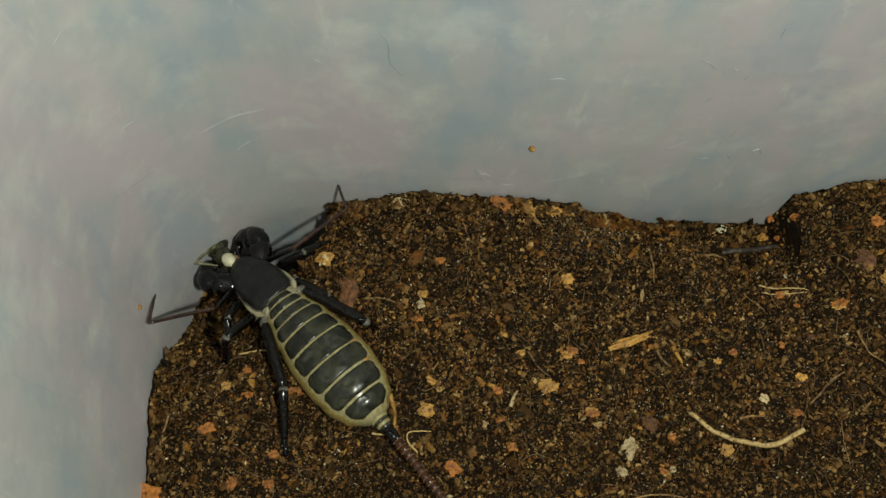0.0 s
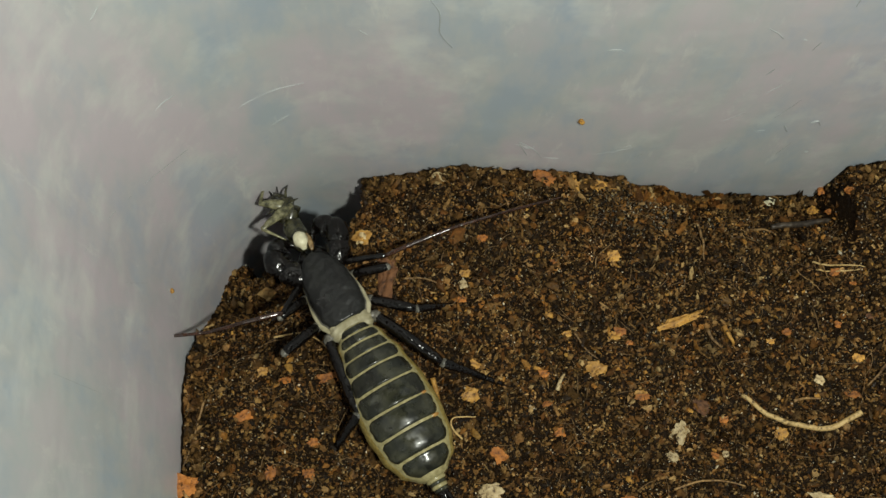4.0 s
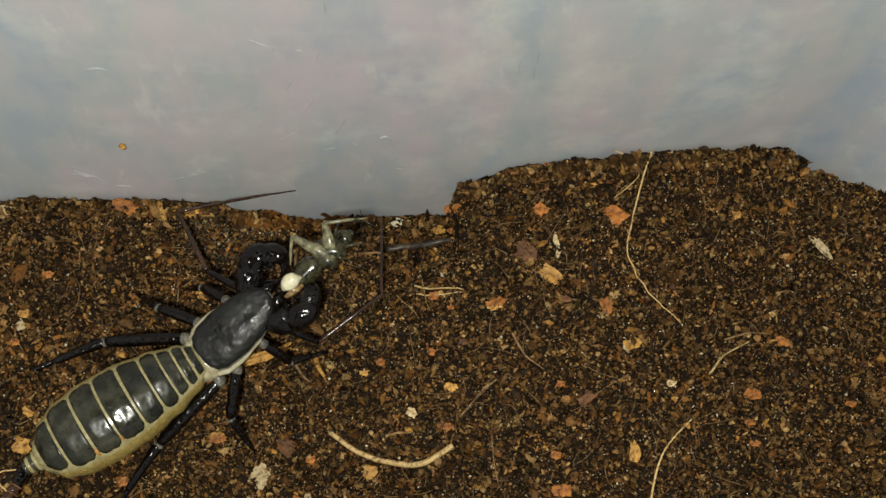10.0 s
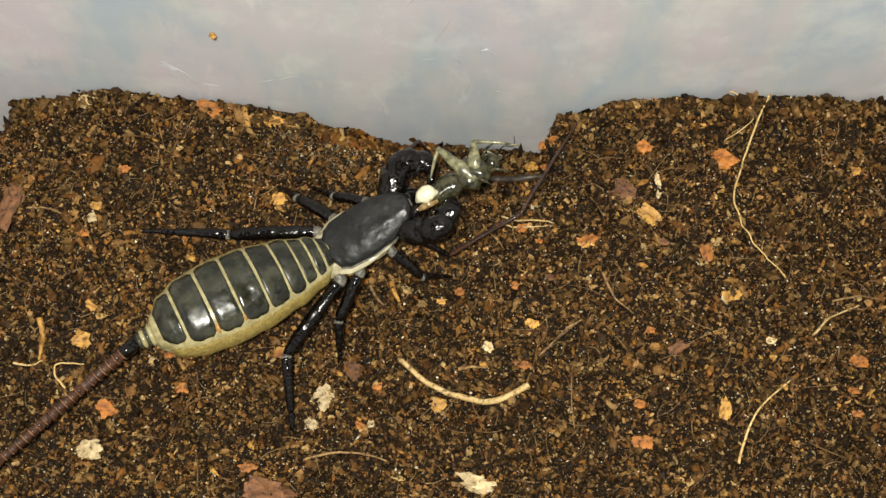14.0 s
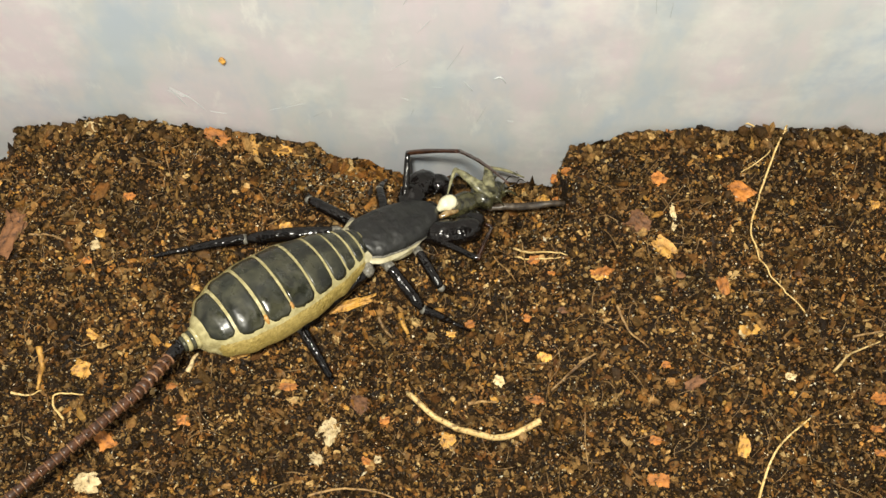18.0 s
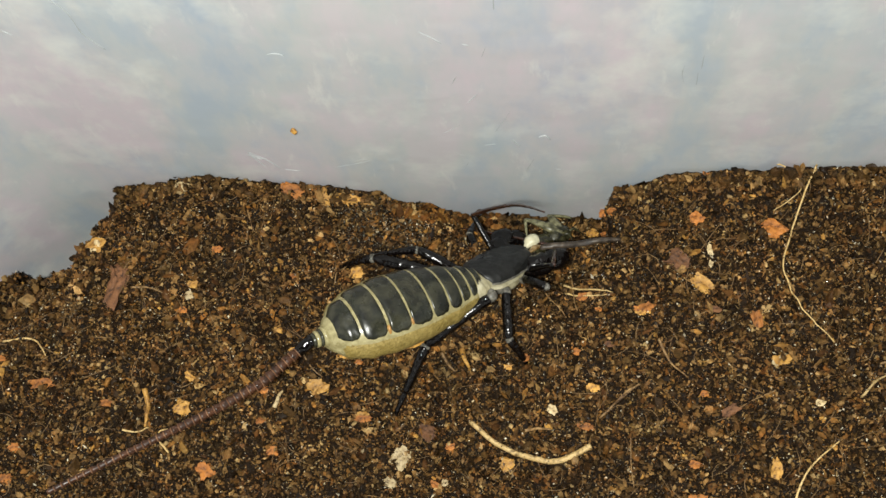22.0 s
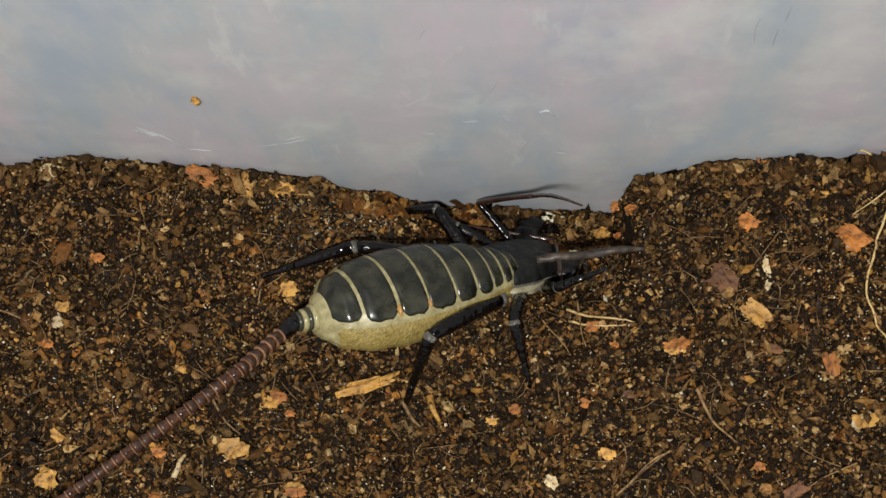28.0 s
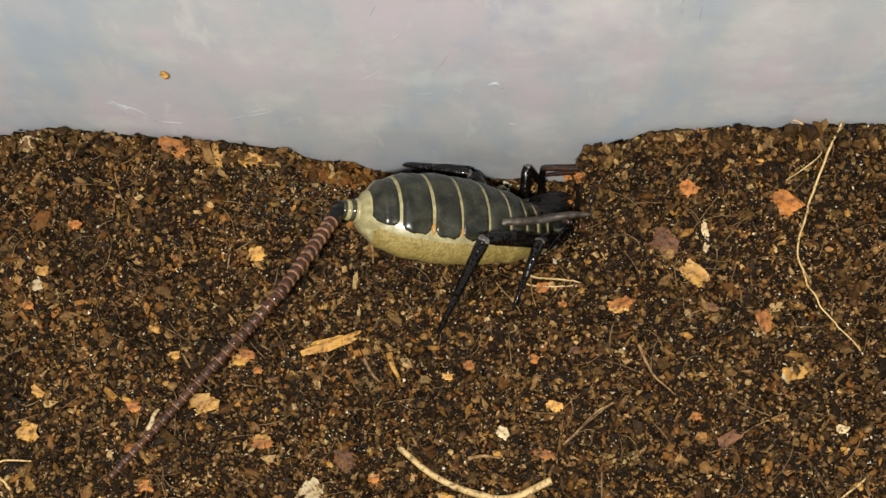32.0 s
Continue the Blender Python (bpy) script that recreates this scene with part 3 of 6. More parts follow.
# -- legs: the first pair thin feelers, three walking pairs --
HIPS = {1: (11.6, 3.6, 0.1), 2: (8.4, 4.7, -0.2), 3: (2.6, 5.0, -0.2), 4: (-0.6, 4.5, -0.1)}
BONES = {1: (9.0, 13.0, 21.0), 2: (7.0, 8.0), 3: (8.5, 10.5), 4: (14.3, 16.6)}
legs = {}
for side, tag in ((1, "L"), (-1, "R")):
    for k in (1, 2, 3, 4):
        hx, hy, hz = HIPS[k]
        thick = (0.5, 0.82, 0.92, 1.05)[k - 1]
        part("hip", swept([((hx + 0.4) * MM, side * (hy - 2.4) * MM, (hz - 0.5) * MM), (hx * MM, side * (hy - 0.7) * MM, hz * MM), (hx * MM, side * (hy + 0.25) * MM, hz * MM)], [1.0 * MM, 0.95 * thick * MM, 0.85 * thick * MM], 12, 1.0, 0.3), JOINT, beast, "pale grey leg joint" if k == 4 else "")
        made = []
        if k == 1:
            a, b, c = BONES[1]
            made.append(part("feeler_femur", bone(a * MM, [(0, 0.5 * MM), (0.15, 0.62 * MM), (0.8, 0.5 * MM), (1, 0.42 * MM)], 0.03), LEG, beast))
            made.append(part("feeler_tibia", bone(b * MM, [(0, 0.40 * MM), (0.1, 0.42 * MM), (0.9, 0.32 * MM), (1, 0.3 * MM)], 0.02), FEELER, beast))
            made.append(part("feeler_tip", bone(c * MM, [(0, 0.3 * MM), (0.5, 0.28 * MM), (1, 0.12 * MM)], 0.03, rough=0.3), FEELER, beast))
        else:
            a, b = BONES[k]
            upper = part("femur", bone(a * MM, [(0, 0.75 * thick * MM), (0.12, 0.95 * thick * MM), (0.45, 1.05 * thick * MM), (0.88, 0.98 * thick * MM), (1, 0.6 * thick * MM)], 0.03), LEG, beast, "glossy black leg" if k == 4 else "")
            part("joint_ring", loft([oval(d * thick * MM, 0.92 * q * thick * MM, 0.92 * q * thick * MM, 0, 14) for d, q in ((-0.5, 0.75), (-0.1, 1.0), (0.5, 1.05), (0.9, 0.9))]), JOINT, upper, "grey leg joint" if k == 4 else "")
            lower = part("tibia", bone(b * 0.55 * MM, [(0, 0.7 * thick * MM), (0.1, 0.86 * thick * MM), (0.5, 0.72 * thick * MM), (0.92, 0.6 * thick * MM), (1, 0.4 * thick * MM)], 0.03), LEG, beast)
            part("knee_ring", loft([oval(d * thick * MM, 0.74 * q * thick * MM, 0.74 * q * thick * MM, 0, 12) for d, q in ((-0.25, 0.8), (0.0, 1.05), (0.35, 1.1), (0.6, 0.95))]), JOINT, lower)
            part("tarsus", bone(b * 0.45 * MM, [(0, 0.4 * thick * MM), (0.1, 0.5 * thick * MM), (0.45, 0.40 * thick * MM), (0.5, 0.34 * thick * MM), (0.55, 0.40 * thick * MM), (0.9, 0.3 * thick * MM), (1, 0.06 * thick * MM)], 0.04), LEG, lower).matrix_local = pose(b * 0.54 * MM, 0, 0, 0, 5, 0)
            made += [upper, lower]
        legs[tag + str(k)] = (Vector((hx * MM, side * hy * MM, hz * MM)), [v * MM for v in BONES[k]], made)

# -- the prey: what is left of a cricket, held in the pedipalps --
cricket = tagged(new("cricket"), "half-eaten grey-green cricket held in black pedipalps", "cricket")
part("abdomen", swept([(16.5 * MM, 0.2 * MM, 0.4 * MM), (18.5 * MM, 0.2 * MM, 0.7 * MM), (21 * MM, 0.1 * MM, 0.8 * MM), (23.5 * MM, 0, 0.6 * MM)], [1.0 * MM, 1.8 * MM, 1.9 * MM, 1.2 * MM], 16, 0.85, 0.25), CRICKET, cricket)
part("pale_innards", swept([(15.6 * MM, 0.3 * MM, 2.0 * MM), (16.6 * MM, 0.2 * MM, 2.6 * MM), (17.8 * MM, 0.1 * MM, 2.6 * MM), (18.8 * MM, -0.2 * MM, 2.0 * MM)], [0.5 * MM, 1.25 * MM, 1.2 * MM, 0.4 * MM], 16, 0.9, 0.3), INNARDS, cricket, "creamy white innards")
part("wet_pulp", swept([(15.0 * MM, -0.8 * MM, 1.6 * MM), (16.4 * MM, -1.1 * MM, 2.0 * MM), (18.2 * MM, -1.3 * MM, 1.8 * MM)], [0.35 * MM, 0.6 * MM, 0.3 * MM], 12, 0.8, 0.6), PULP, cricket, "wet yellow-brown pulp")
part("thorax", swept([(22.6 * MM, 0, 0.6 * MM), (24.3 * MM, -0.1 * MM, 1.0 * MM), (26.2 * MM, -0.1 * MM, 0.9 * MM), (27.4 * MM, 0, 0.6 * MM)], [1.6 * MM, 2.4 * MM, 2.3 * MM, 1.2 * MM], 16, 0.8, 0.3), CRICKET, cricket)
part("head", swept([(27.0 * MM, 0, 0.5 * MM), (28.2 * MM, 0.1 * MM, 0.5 * MM), (29.4 * MM, 0.1 * MM, 0.3 * MM)], [1.2 * MM, 1.5 * MM, 0.7 * MM], 14, 0.9, 0.15), CRICKET, cricket)
HIND = ([(22.2, 5.2, 3.6), (22.9, 3.2, 3.4), (23.8, 0.8, 2.8), (24.7, -1.3, 2.0)], [(27.4, 3.4, 3.2), (26.8, 2.2, 3.0), (25.9, 0.6, 2.5), (25.0, -1.2, 1.8)])
SHANK = ([(22.2, 5.2, 3.5), (20.6, 3.9, 2.9), (18.9, 2.4, 2.0)], [(27.4, 3.4, 3.1), (30.2, 1.6, 2.6), (33.0, -0.2, 1.2)])
for side, thigh, shank in ((1, HIND[0], SHANK[0]), (-1, HIND[1], SHANK[1])):
    part("hind_femur", swept([Vector(p) * MM for p in thigh], [0.4 * MM, 0.72 * MM, 1.05 * MM, 0.75 * MM], 14, 0.7, 0.2), CRICKET_LEG, cricket, "striped hind leg of the cricket" if side > 0 else "")
    for k in range(1, 6):
        way = Vector(thigh[3]) - Vector(thigh[0])
        mid = (Vector(thigh[0]) + way * (0.2 + 0.12 * k) + Vector((0, 0, 0.62))) * MM
        across = Vector((-way.y, way.x, 0)).normalized() * 0.42 * MM + way.normalized() * 0.3 * MM
        part("leg_stripe", swept([mid - across, mid + way.normalized() * 0.12 * MM, mid + across], [0.06 * MM, 0.11 * MM, 0.05 * MM], 8), CRICKET_STRIPE, cricket)
    part("hind_tibia", swept([Vector(p) * MM for p in shank], [0.35 * MM, 0.27 * MM, 0.12 * MM], 8), CRICKET_LEG, cricket)
    for lx, dy, dx in ((25.0, 3.2, 1.5), (27.0, 2.8, 3.0)):
        part("leg", swept([(lx * MM, side * 1.0 * MM, 0.8 * MM), ((lx + 0.4 * dx) * MM, side * 0.65 * dy * MM, 1.8 * MM), ((lx + dx) * MM, side * dy * MM, 0.4 * MM)], [0.3 * MM, 0.25 * MM, 0.1 * MM], 8), CRICKET, cricket)
    part("antenna", swept([(29.2 * MM, side * 0.5 * MM, 0.8 * MM), (30.8 * MM, side * 0.9 * MM, 1.6 * MM), (32.2 * MM, side * 0.2 * MM, 1.2 * MM), (33.0 * MM, side * 1.8 * MM, 0.9 * MM)], [0.12 * MM, 0.1 * MM, 0.08 * MM, 0.05 * MM], 6), LEG, cricket)

# ---- crumbs, fibres and chips that lie on the soil ----
rng = np.random.default_rng(7)
BLOB = [(1, 0, 0), (-1, 0, 0), (0, 1, 0), (0, -1, 0), (0, 0, 1), (0, 0, -1)]
BLOB_FACES = [(0, 2, 4), (2, 1, 4), (1, 3, 4), (3, 0, 4), (2, 0, 5), (1, 2, 5), (3, 1, 5), (0, 3, 5)]
CUBE = [(-1, -1, -1), (1, -1, -1), (1, 1, -1), (-1, 1, -1), (-1, -1, 1), (1, -1, 1), (1, 1, 1), (-1, 1, 1)]
CUBE_FACES = [(0, 3, 2), (0, 2, 1), (4, 5, 6), (4, 6, 7), (0, 1, 5), (0, 5, 4), (1, 2, 6), (1, 6, 5), (2, 3, 7), (2, 7, 6), (3, 0, 4), (3, 4, 7)]


def turns(n, tilt):
    """Random turns, tilted from the upright by up to tilt radians."""
    a, b, c = rng.uniform(0, 2 * np.pi, n), rng.normal(0, tilt, n), rng.normal(0, tilt, n)
    ca, sa, cb, sb, cc, sc_ = np.cos(a), np.sin(a), np.cos(b), np.sin(b), np.cos(c), np.sin(c)
    z = np.zeros(n)
    one = np.ones(n)
    ra = np.stack([np.stack([ca, -sa, z], 1), np.stack([sa, ca, z], 1), np.stack([z, z, one], 1)], 1)
    rb = np.stack([np.stack([cb, z, sb], 1), np.stack([z, one, z], 1), np.stack([-sb, z, cb], 1)], 1)
    rc = np.stack([np.stack([one, z, z], 1), np.stack([z, cc, -sc_], 1), np.stack([z, sc_, cc], 1)], 1)
    return ra @ rb @ rc


def heap(name, n, size, stretch, tilt, sink, mat, label, category, base=(BLOB, BLOB_FACES), area=(-0.104, 0.107, -0.052, 0.0265), spread=0.38, smooth=False):
    """Many small bits strewn over the soil, joined into one mesh."""
    base_v, base_f = np.array(base[0], float), np.array(base[1])
    xs, ys = rng.uniform(area[0], area[1], n), rng.uniform(area[2], area[3], n)
    zs = np.array([soil_height(x, y) for x, y in zip(xs, ys)])
    keep = zs > -0.03
    xs, ys, zs = xs[keep], ys[keep], zs[keep]
    n = len(xs)
    s = size * np.exp(rng.normal(0, spread, n))
    dims = np.stack([s * (1 + stretch * rng.random(n)), s * rng.uniform(0.6, 1.0, n), s * rng.uniform(0.45, 0.9, n)], 1)
    v = base_v[None] * (1 + rng.normal(0, 0.30, (n, len(base_v), 3)))
    v = np.einsum("nij,nkj->nki", turns(n, tilt), v * dims[:, None])
    v += np.stack([xs, ys, zs + sink * dims[:, 2]], 1)[:, None]
    v[:, :, 1] = np.minimum(v[:, :, 1], Y1 - 0.0004 + v[:, :, 2] * DRAFT)
    v[:, :, 0] = np.maximum(v[:, :, 0], X0 + 0.0004)
    f = (base_f[None] + (np.arange(n) * len(base_v))[:, None, None]).reshape(-1, 3)
    me = bpy.data.meshes.new(name)
    me.vertices.add(n * len(base_v))
    me.vertices.foreach_set("co", v.ravel())
    me.loops.add(f.size)
    me.loops.foreach_set("vertex_index", f.ravel().astype(np.int32))
    me.polygons.add(len(f))
    me.polygons.foreach_set("loop_start", (np.arange(len(f)) * 3).astype(np.int32))
    me.update(calc_edges=True)
    me.polygons.foreach_set("use_smooth", [smooth] * len(f))
    me.materials.append(mat)
    return tagged(new(name, me), label, category, kind="stuff")


CRUMB_DARK = CRUMB
CRUMB_FINE = crumb_material("fine_grit", [(0.0, (0.016, 0.009, 0.003)), (0.3, (0.042, 0.024, 0.008)), (0.6, (0.095, 0.054, 0.016)), (0.87, (0.18, 0.105, 0.033)), (1.0, (0.36, 0.24, 0.10))], 0.65)
CRUMB_FLAKE = crumb_material("coir_flake", [(0.0, (0.012, 0.007, 0.004)), (0.4, (0.05, 0.024, 0.008)), (0.75, (0.15, 0.078, 0.024)), (1.0, (0.40, 0.27, 0.11))], 0.7)
BARK_BITS = crumb_material("orange_bark_bits", [(0.0, (0.06, 0.027, 0.008)), (0.5, (0.125, 0.057, 0.014)), (0.85, (0.23, 0.11, 0.026)), (1.0, (0.45, 0.26, 0.065))], 0.7)
FLAT = [(x, y, z * 0.32) for x, y, z in CUBE]
WET = crumb_material("wet_crumbs", [(0.0, (0.012, 0.007, 0.003)), (0.6, (0.05, 0.028, 0.010)), (1.0, (0.16, 0.10, 0.04))], 0.12)
WET.node_tree.nodes["Principled BSDF"].inputs["Specular IOR Level"].default_value = 1.0
LUMP = [tuple(0.62 * k for k in v) for v in CUBE] + BLOB
LUMP_FACES = [(a, b, 8 + k) for k, ring in enumerate(((1, 2, 6, 5), (3, 0, 4, 7), (2, 3, 7, 6), (0, 1, 5, 4), (4, 5, 6, 7), (3, 2, 1, 0))) for a, b in zip(ring, ring[1:] + ring[:1])]
heap("coarse_soil_crumbs", 54000, 0.00023, 0.6, 0.9, 0.4, CRUMB_DARK, "coarse dark brown crumbs of coconut soil", "soil crumbs", (LUMP, LUMP_FACES), spread=0.42)
heap("flaky_soil_crumbs", 14000, 0.00019, 0.9, 0.9, 0.6, CRUMB_DARK, "flaky dark brown crumbs of coconut soil", "soil crumbs", (FLAT, CUBE_FACES), spread=0.42)
heap("soil_clods", 280, 0.00038, 0.6, 0.7, 0.3, CRUMB_DARK, "larger crumbling brown clods of soil", "soil clods", (LUMP, LUMP_FACES), spread=0.3)
heap("coir_flakes", 9000, 0.00011, 3.5, 0.45, 2.2, CRUMB_FLAKE, "thin tan and brown flakes of coir", "coir flakes")
heap("fine_soil_crumbs", 72000, 0.00012, 1.2, 0.9, 1.8, CRUMB_FINE, "fine dark and tan grains of soil", "soil crumbs", spread=0.5)
heap("wet_soil_crumbs", 22000, 0.00013, 0.8, 0.9, 3.6, WET, "wet glinting grains of dark soil", "soil crumbs", smooth=True)
heap("bark_crumbs", 1800, 0.00034, 0.9, 0.35, 0.5, BARK_BITS, "small rust-brown crumbs of bark on soil", "bark crumbs", (LUMP, LUMP_FACES))
heap("bark_dust", 7500, 0.00021, 1.2, 0.6, 0.8, BARK_BITS, "tiny brown flakes of bark among the soil", "bark crumbs", (LUMP, LUMP_FACES))


# pale grains whose colour stands for the sparkle of moist soil
GLINT_SPECK = crumb_material("white_grit", [(0.0, (0.22, 0.16, 0.09)), (0.5, (0.42, 0.34, 0.21)), (1.0, (0.75, 0.69, 0.54))], 0.35)
heap("white_grit", 11000, 0.0001, 0.6, 0.8, 5.0, GLINT_SPECK, "tiny pale grains standing for wet glints on the soil", "grit")

heap("brink_crumbs", 7500, 0.00021, 0.9, 0.9, 2.2, CRUMB_DARK, "dark crumbs piled along the tub wall", "soil crumbs", (LUMP, LUMP_FACES), (-0.072, 0.105, Y1 - 0.0034, Y1 - 0.0004), 0.5)
heap("burrow_lip_crumbs", 3000, 0.00026, 0.9, 0.9, 1.6, CRUMB_DARK, "dark crumbs round the lip of the burrow", "soil crumbs", (LUMP, LUMP_FACES), (-0.102, -0.0712, 0.0035, 0.024), 0.42)
heap("side_wall_crumbs", 1600, 0.00026, 0.9, 0.9, 1.6, CRUMB_DARK, "dark crumbs piled along the side wall", "soil crumbs", (LUMP, LUMP_FACES), (X0 + 0.0003, X0 + 0.0032, -0.05, 0.013), 0.45)
heap("brink_grit", 6000, 0.00013, 1.5, 0.9, 3.2, CRUMB_FINE, "loose grains clinging along the tub wall", "soil crumbs", area=(-0.072, 0.105, Y1 - 0.003, Y1 - 0.0003), spread=0.5)
heap("brink_bark", 420, 0.00036, 1.0, 0.8, 1.2, BARK_BITS, "rust-brown bark crumbs along the hollow's brink", "bark crumbs", (FLAT, CUBE_FACES), (-0.021, 0.001, Y1 - 0.004, Y1 - 0.0006), 0.4)
MOULD = crumb_material("mould_specks", [(0.0, (0.07, 0.07, 0.055)), (0.6, (0.2, 0.2, 0.16)), (1.0, (0.5, 0.49, 0.42))], 0.5)
heap("mould_specks", 900, 0.00009, 0.8, 0.9, 3.5, MOULD, "grey-white mould specks on dark soil", "mould", area=(-0.030, -0.013, 0.0145, 0.0252))


def tube(points, radius, n=6, taper=0.5):
    """A round strand through points, thinning towards its end."""
    pts = [Vector(p) for p in points]
    rings = []
    for i, p in enumerate(pts):
        d = (pts[min(i + 1, len(pts) - 1)] - pts[max(i - 1, 0)]).normalized()
        u = d.cross(Vector((0, 0, 1)))
        u = u.normalized() if u.length > 1e-4 else Vector((1, 0, 0))
        w = u.cross(d)
        r = radius * (1 - taper * i / (len(pts) - 1))
        rings.append([p + (u * math.cos(a) + w * math.sin(a)) * r for a in (2 * math.pi * k / n for k in range(n))])
    return loft(rings)


def through_points(pts, steps=6):
    """A smooth row of points through a few (Catmull-Rom)."""
    q = [Vector(p) for p in pts]
    q = [q[0] * 2 - q[1]] + q + [q[-1] * 2 - q[-2]]
    out = []
    for a, b, c, d in zip(q, q[1:], q[2:], q[3:]):
        for k in range(steps):
            t = k / steps
            out.append(0.5 * ((2 * b) + (c - a) * t + (2 * a - 5 * b + 4 * c - d) * t * t + (3 * b - a - 3 * c + d) * t ** 3))
    return out + [q[-2]]


def straw_material(name, dark, light, rough=0.6):
    m, t, b = material(name, rough)
    g = noise_of(t, 700, 4)
    c = ramp(t, g, [(0.3, dark), (0.7, light)])
    spots = ramp(t, noise_of(t, 1700, 4), [(0.34, (0.25, 0.22, 0.2)), (0.48, (1, 1, 1))])
    c = mix_rgb(t, 1.0, c, spots, "MULTIPLY")
    tone = ramp(t, t.nodes.new("ShaderNodeObjectInfo").outputs["Random"], [(0, (0.75, 0.72, 0.7)), (1, (1.2, 1.15, 1.1))])
    t.links.new(mix_rgb(t, 1.0, c, tone, "MULTIPLY"), b.inputs["Base Color"])
    bump_of(t, b, g, 0.7, 0.0004)
    return m


STRAW = straw_material("dry_straw", (0.13, 0.07, 0.024), (0.36, 0.23, 0.09))
PALE = straw_material("pale_root", (0.50, 0.34, 0.12), (0.74, 0.56, 0.26))
ORANGE = straw_material("orange_bark", (0.20, 0.07, 0.011), (0.50, 0.195, 0.033), 0.7)
YELLOW = straw_material("yellow_bark", (0.29, 0.14, 0.024), (0.64, 0.365, 0.075), 0.6)
WHITE = straw_material("bleached_husk", (0.36, 0.26, 0.11), (0.68, 0.56, 0.33), 0.6)
BROWN = straw_material("red_brown_bark", (0.07, 0.030, 0.011), (0.20, 0.09, 0.034), 0.75)


def hair_heap(n):
    """Loose coconut hairs, joined."""
    verts, faces = [], []
    for _ in range(n):
        x, y = rng.uniform(-0.102, 0.104), rng.uniform(-0.05, 0.0245)
        a, length, bend = rng.uniform(0, 6.28), rng.uniform(0.0015, 0.0065), rng.normal(0, 0.35)
        if soil_height(x, y) < -0.03:
            continue
        pts = []
        for k in range(5):
            pts.append((x, min(y, Y1 - 0.0008), soil_height(x, y) + 0.0005 + 0.0004 * math.sin(k)))
            x, y, a = x + length / 4 * math.cos(a), y + length / 4 * math.sin(a), a + bend
        v, f = tube(pts, rng.uniform(0.00004, 0.0001), 4, 0.4)
        o = len(verts)
        verts += v
        faces += [tuple(i + o for i in q) for q in f]
    return tagged(part("coconut_hairs", (verts, faces), STRAW), "loose tan coconut hairs over the soil", "fibres", kind="stuff")


hair_heap(800)


def chip(x, y, turn, length, width, mat, label, category="bark chip", lift=0.0005, group="bark chips on the soil"):
    """A flat splintered chip, ragged all round, lying on the soil."""
    bm = bmesh.new()
    bmesh.ops.create_icosphere(bm, subdivisions=3, radius=1.0)
    seed = Vector((x * 900, y * 900, length * 5000))
    length, width = length * 0.78, width * 0.74
    thick = min(width, length) * 0.17
    for v in bm.verts:
        c = v.co.copy()
        r = 1 + 0.7 * noise.noise(c * 1.3 + seed) + 0.5 * noise.noise(c * 2.9 + seed) + 0.22 * noise.noise(c * 7 + seed)
        c = Vector((math.copysign(abs(c.x) ** 0.7, c.x), math.copysign(abs(c.y) ** 0.7, c.y), math.copysign(abs(c.z) ** 0.6, c.z))) * r
        c.x *= 1 + 0.30 * noise.noise(Vector((c.y * 5, 0, 0)) + seed)
        ridge = 0.35 * noise.noise(Vector((c.x * 0.7, c.y * 7, 0)) + seed)
        v.co = Vector((c.x * length / 2, c.y * width / 2, (c.z + ridge) * thick + 0.07 * length * noise.noise(Vector((c.x * 1.3, c.y, 0)) + seed)))
    ob = part("bark_chip" if category == "bark chip" else category.replace(" ", "_"), bm, mat, smooth=False)
    tilt = random.uniform(-12, 12)
    ob.matrix_world = pose(x, y, soil_height(x, y) + thick * 0.5 + lift, tilt, random.uniform(-12, 12), turn)
    return tagged(ob, label, category, group)


def strand(points, radius, mat, name, label, lift=0.0007, taper=0.5, wobble=0.0):
    pts = [(p.x, p.y, soil_height(p.x, min(p.y, Y1 - 0.002)) + lift + wobble * noise.noise(p * 200)) for p in through_points([(x, y, 0) for x, y in points], 8)]
    return tagged(part(name, tube(pts, radius, 8, taper), mat), label, name.replace("_", " "), "fibres on the soil")


twig = tagged(part("twig", swept([(0, 0, 0), (2.5 * MM, 0.1 * MM, 0.15 * MM), (5.5 * MM, -0.1 * MM, 0.2 * MM), (8 * MM, 0.1 * MM, 0.1 * MM), (11 * MM, 0.2 * MM, 0.3 * MM), (14 * MM, 0.1 * MM, 0.0)], [0.5 * MM, 0.58 * MM, 0.52 * MM, 0.6 * MM, 0.5 * MM, 0.25 * MM], 14, 1.0, 0.3), TWIG), "dark brown twig sticking out of the soil", "twig")


def fleck(x, y, z, size, mat, label):
    """A crumb that sticks to the wall."""
    bm = bmesh.new()
    bmesh.ops.create_icosphere(bm, subdivisions=2, radius=size)
    for v in bm.verts:
        v.co *= 1 + 0.5 * noise.noise(v.co * 1800 + Vector((x, y, z)) * 999)
    ob = part("soil_fleck", bm, mat, smooth=False)
    ob.location = (x, y, z)
    return tagged(ob, label, "soil fleck", "flecks on the tub wall")


fleck(-0.0340, Y1 + 0.0201 * DRAFT - 0.0003, 0.0201, 0.00055, YELLOW, "orange soil fleck stuck to the tub wall")
fleck(X0 - 0.0147 * DRAFT + 0.0004, 0.009 - 0.0085, 0.0147, 0.00045, YELLOW, "orange soil fleck stuck to the tub wall")


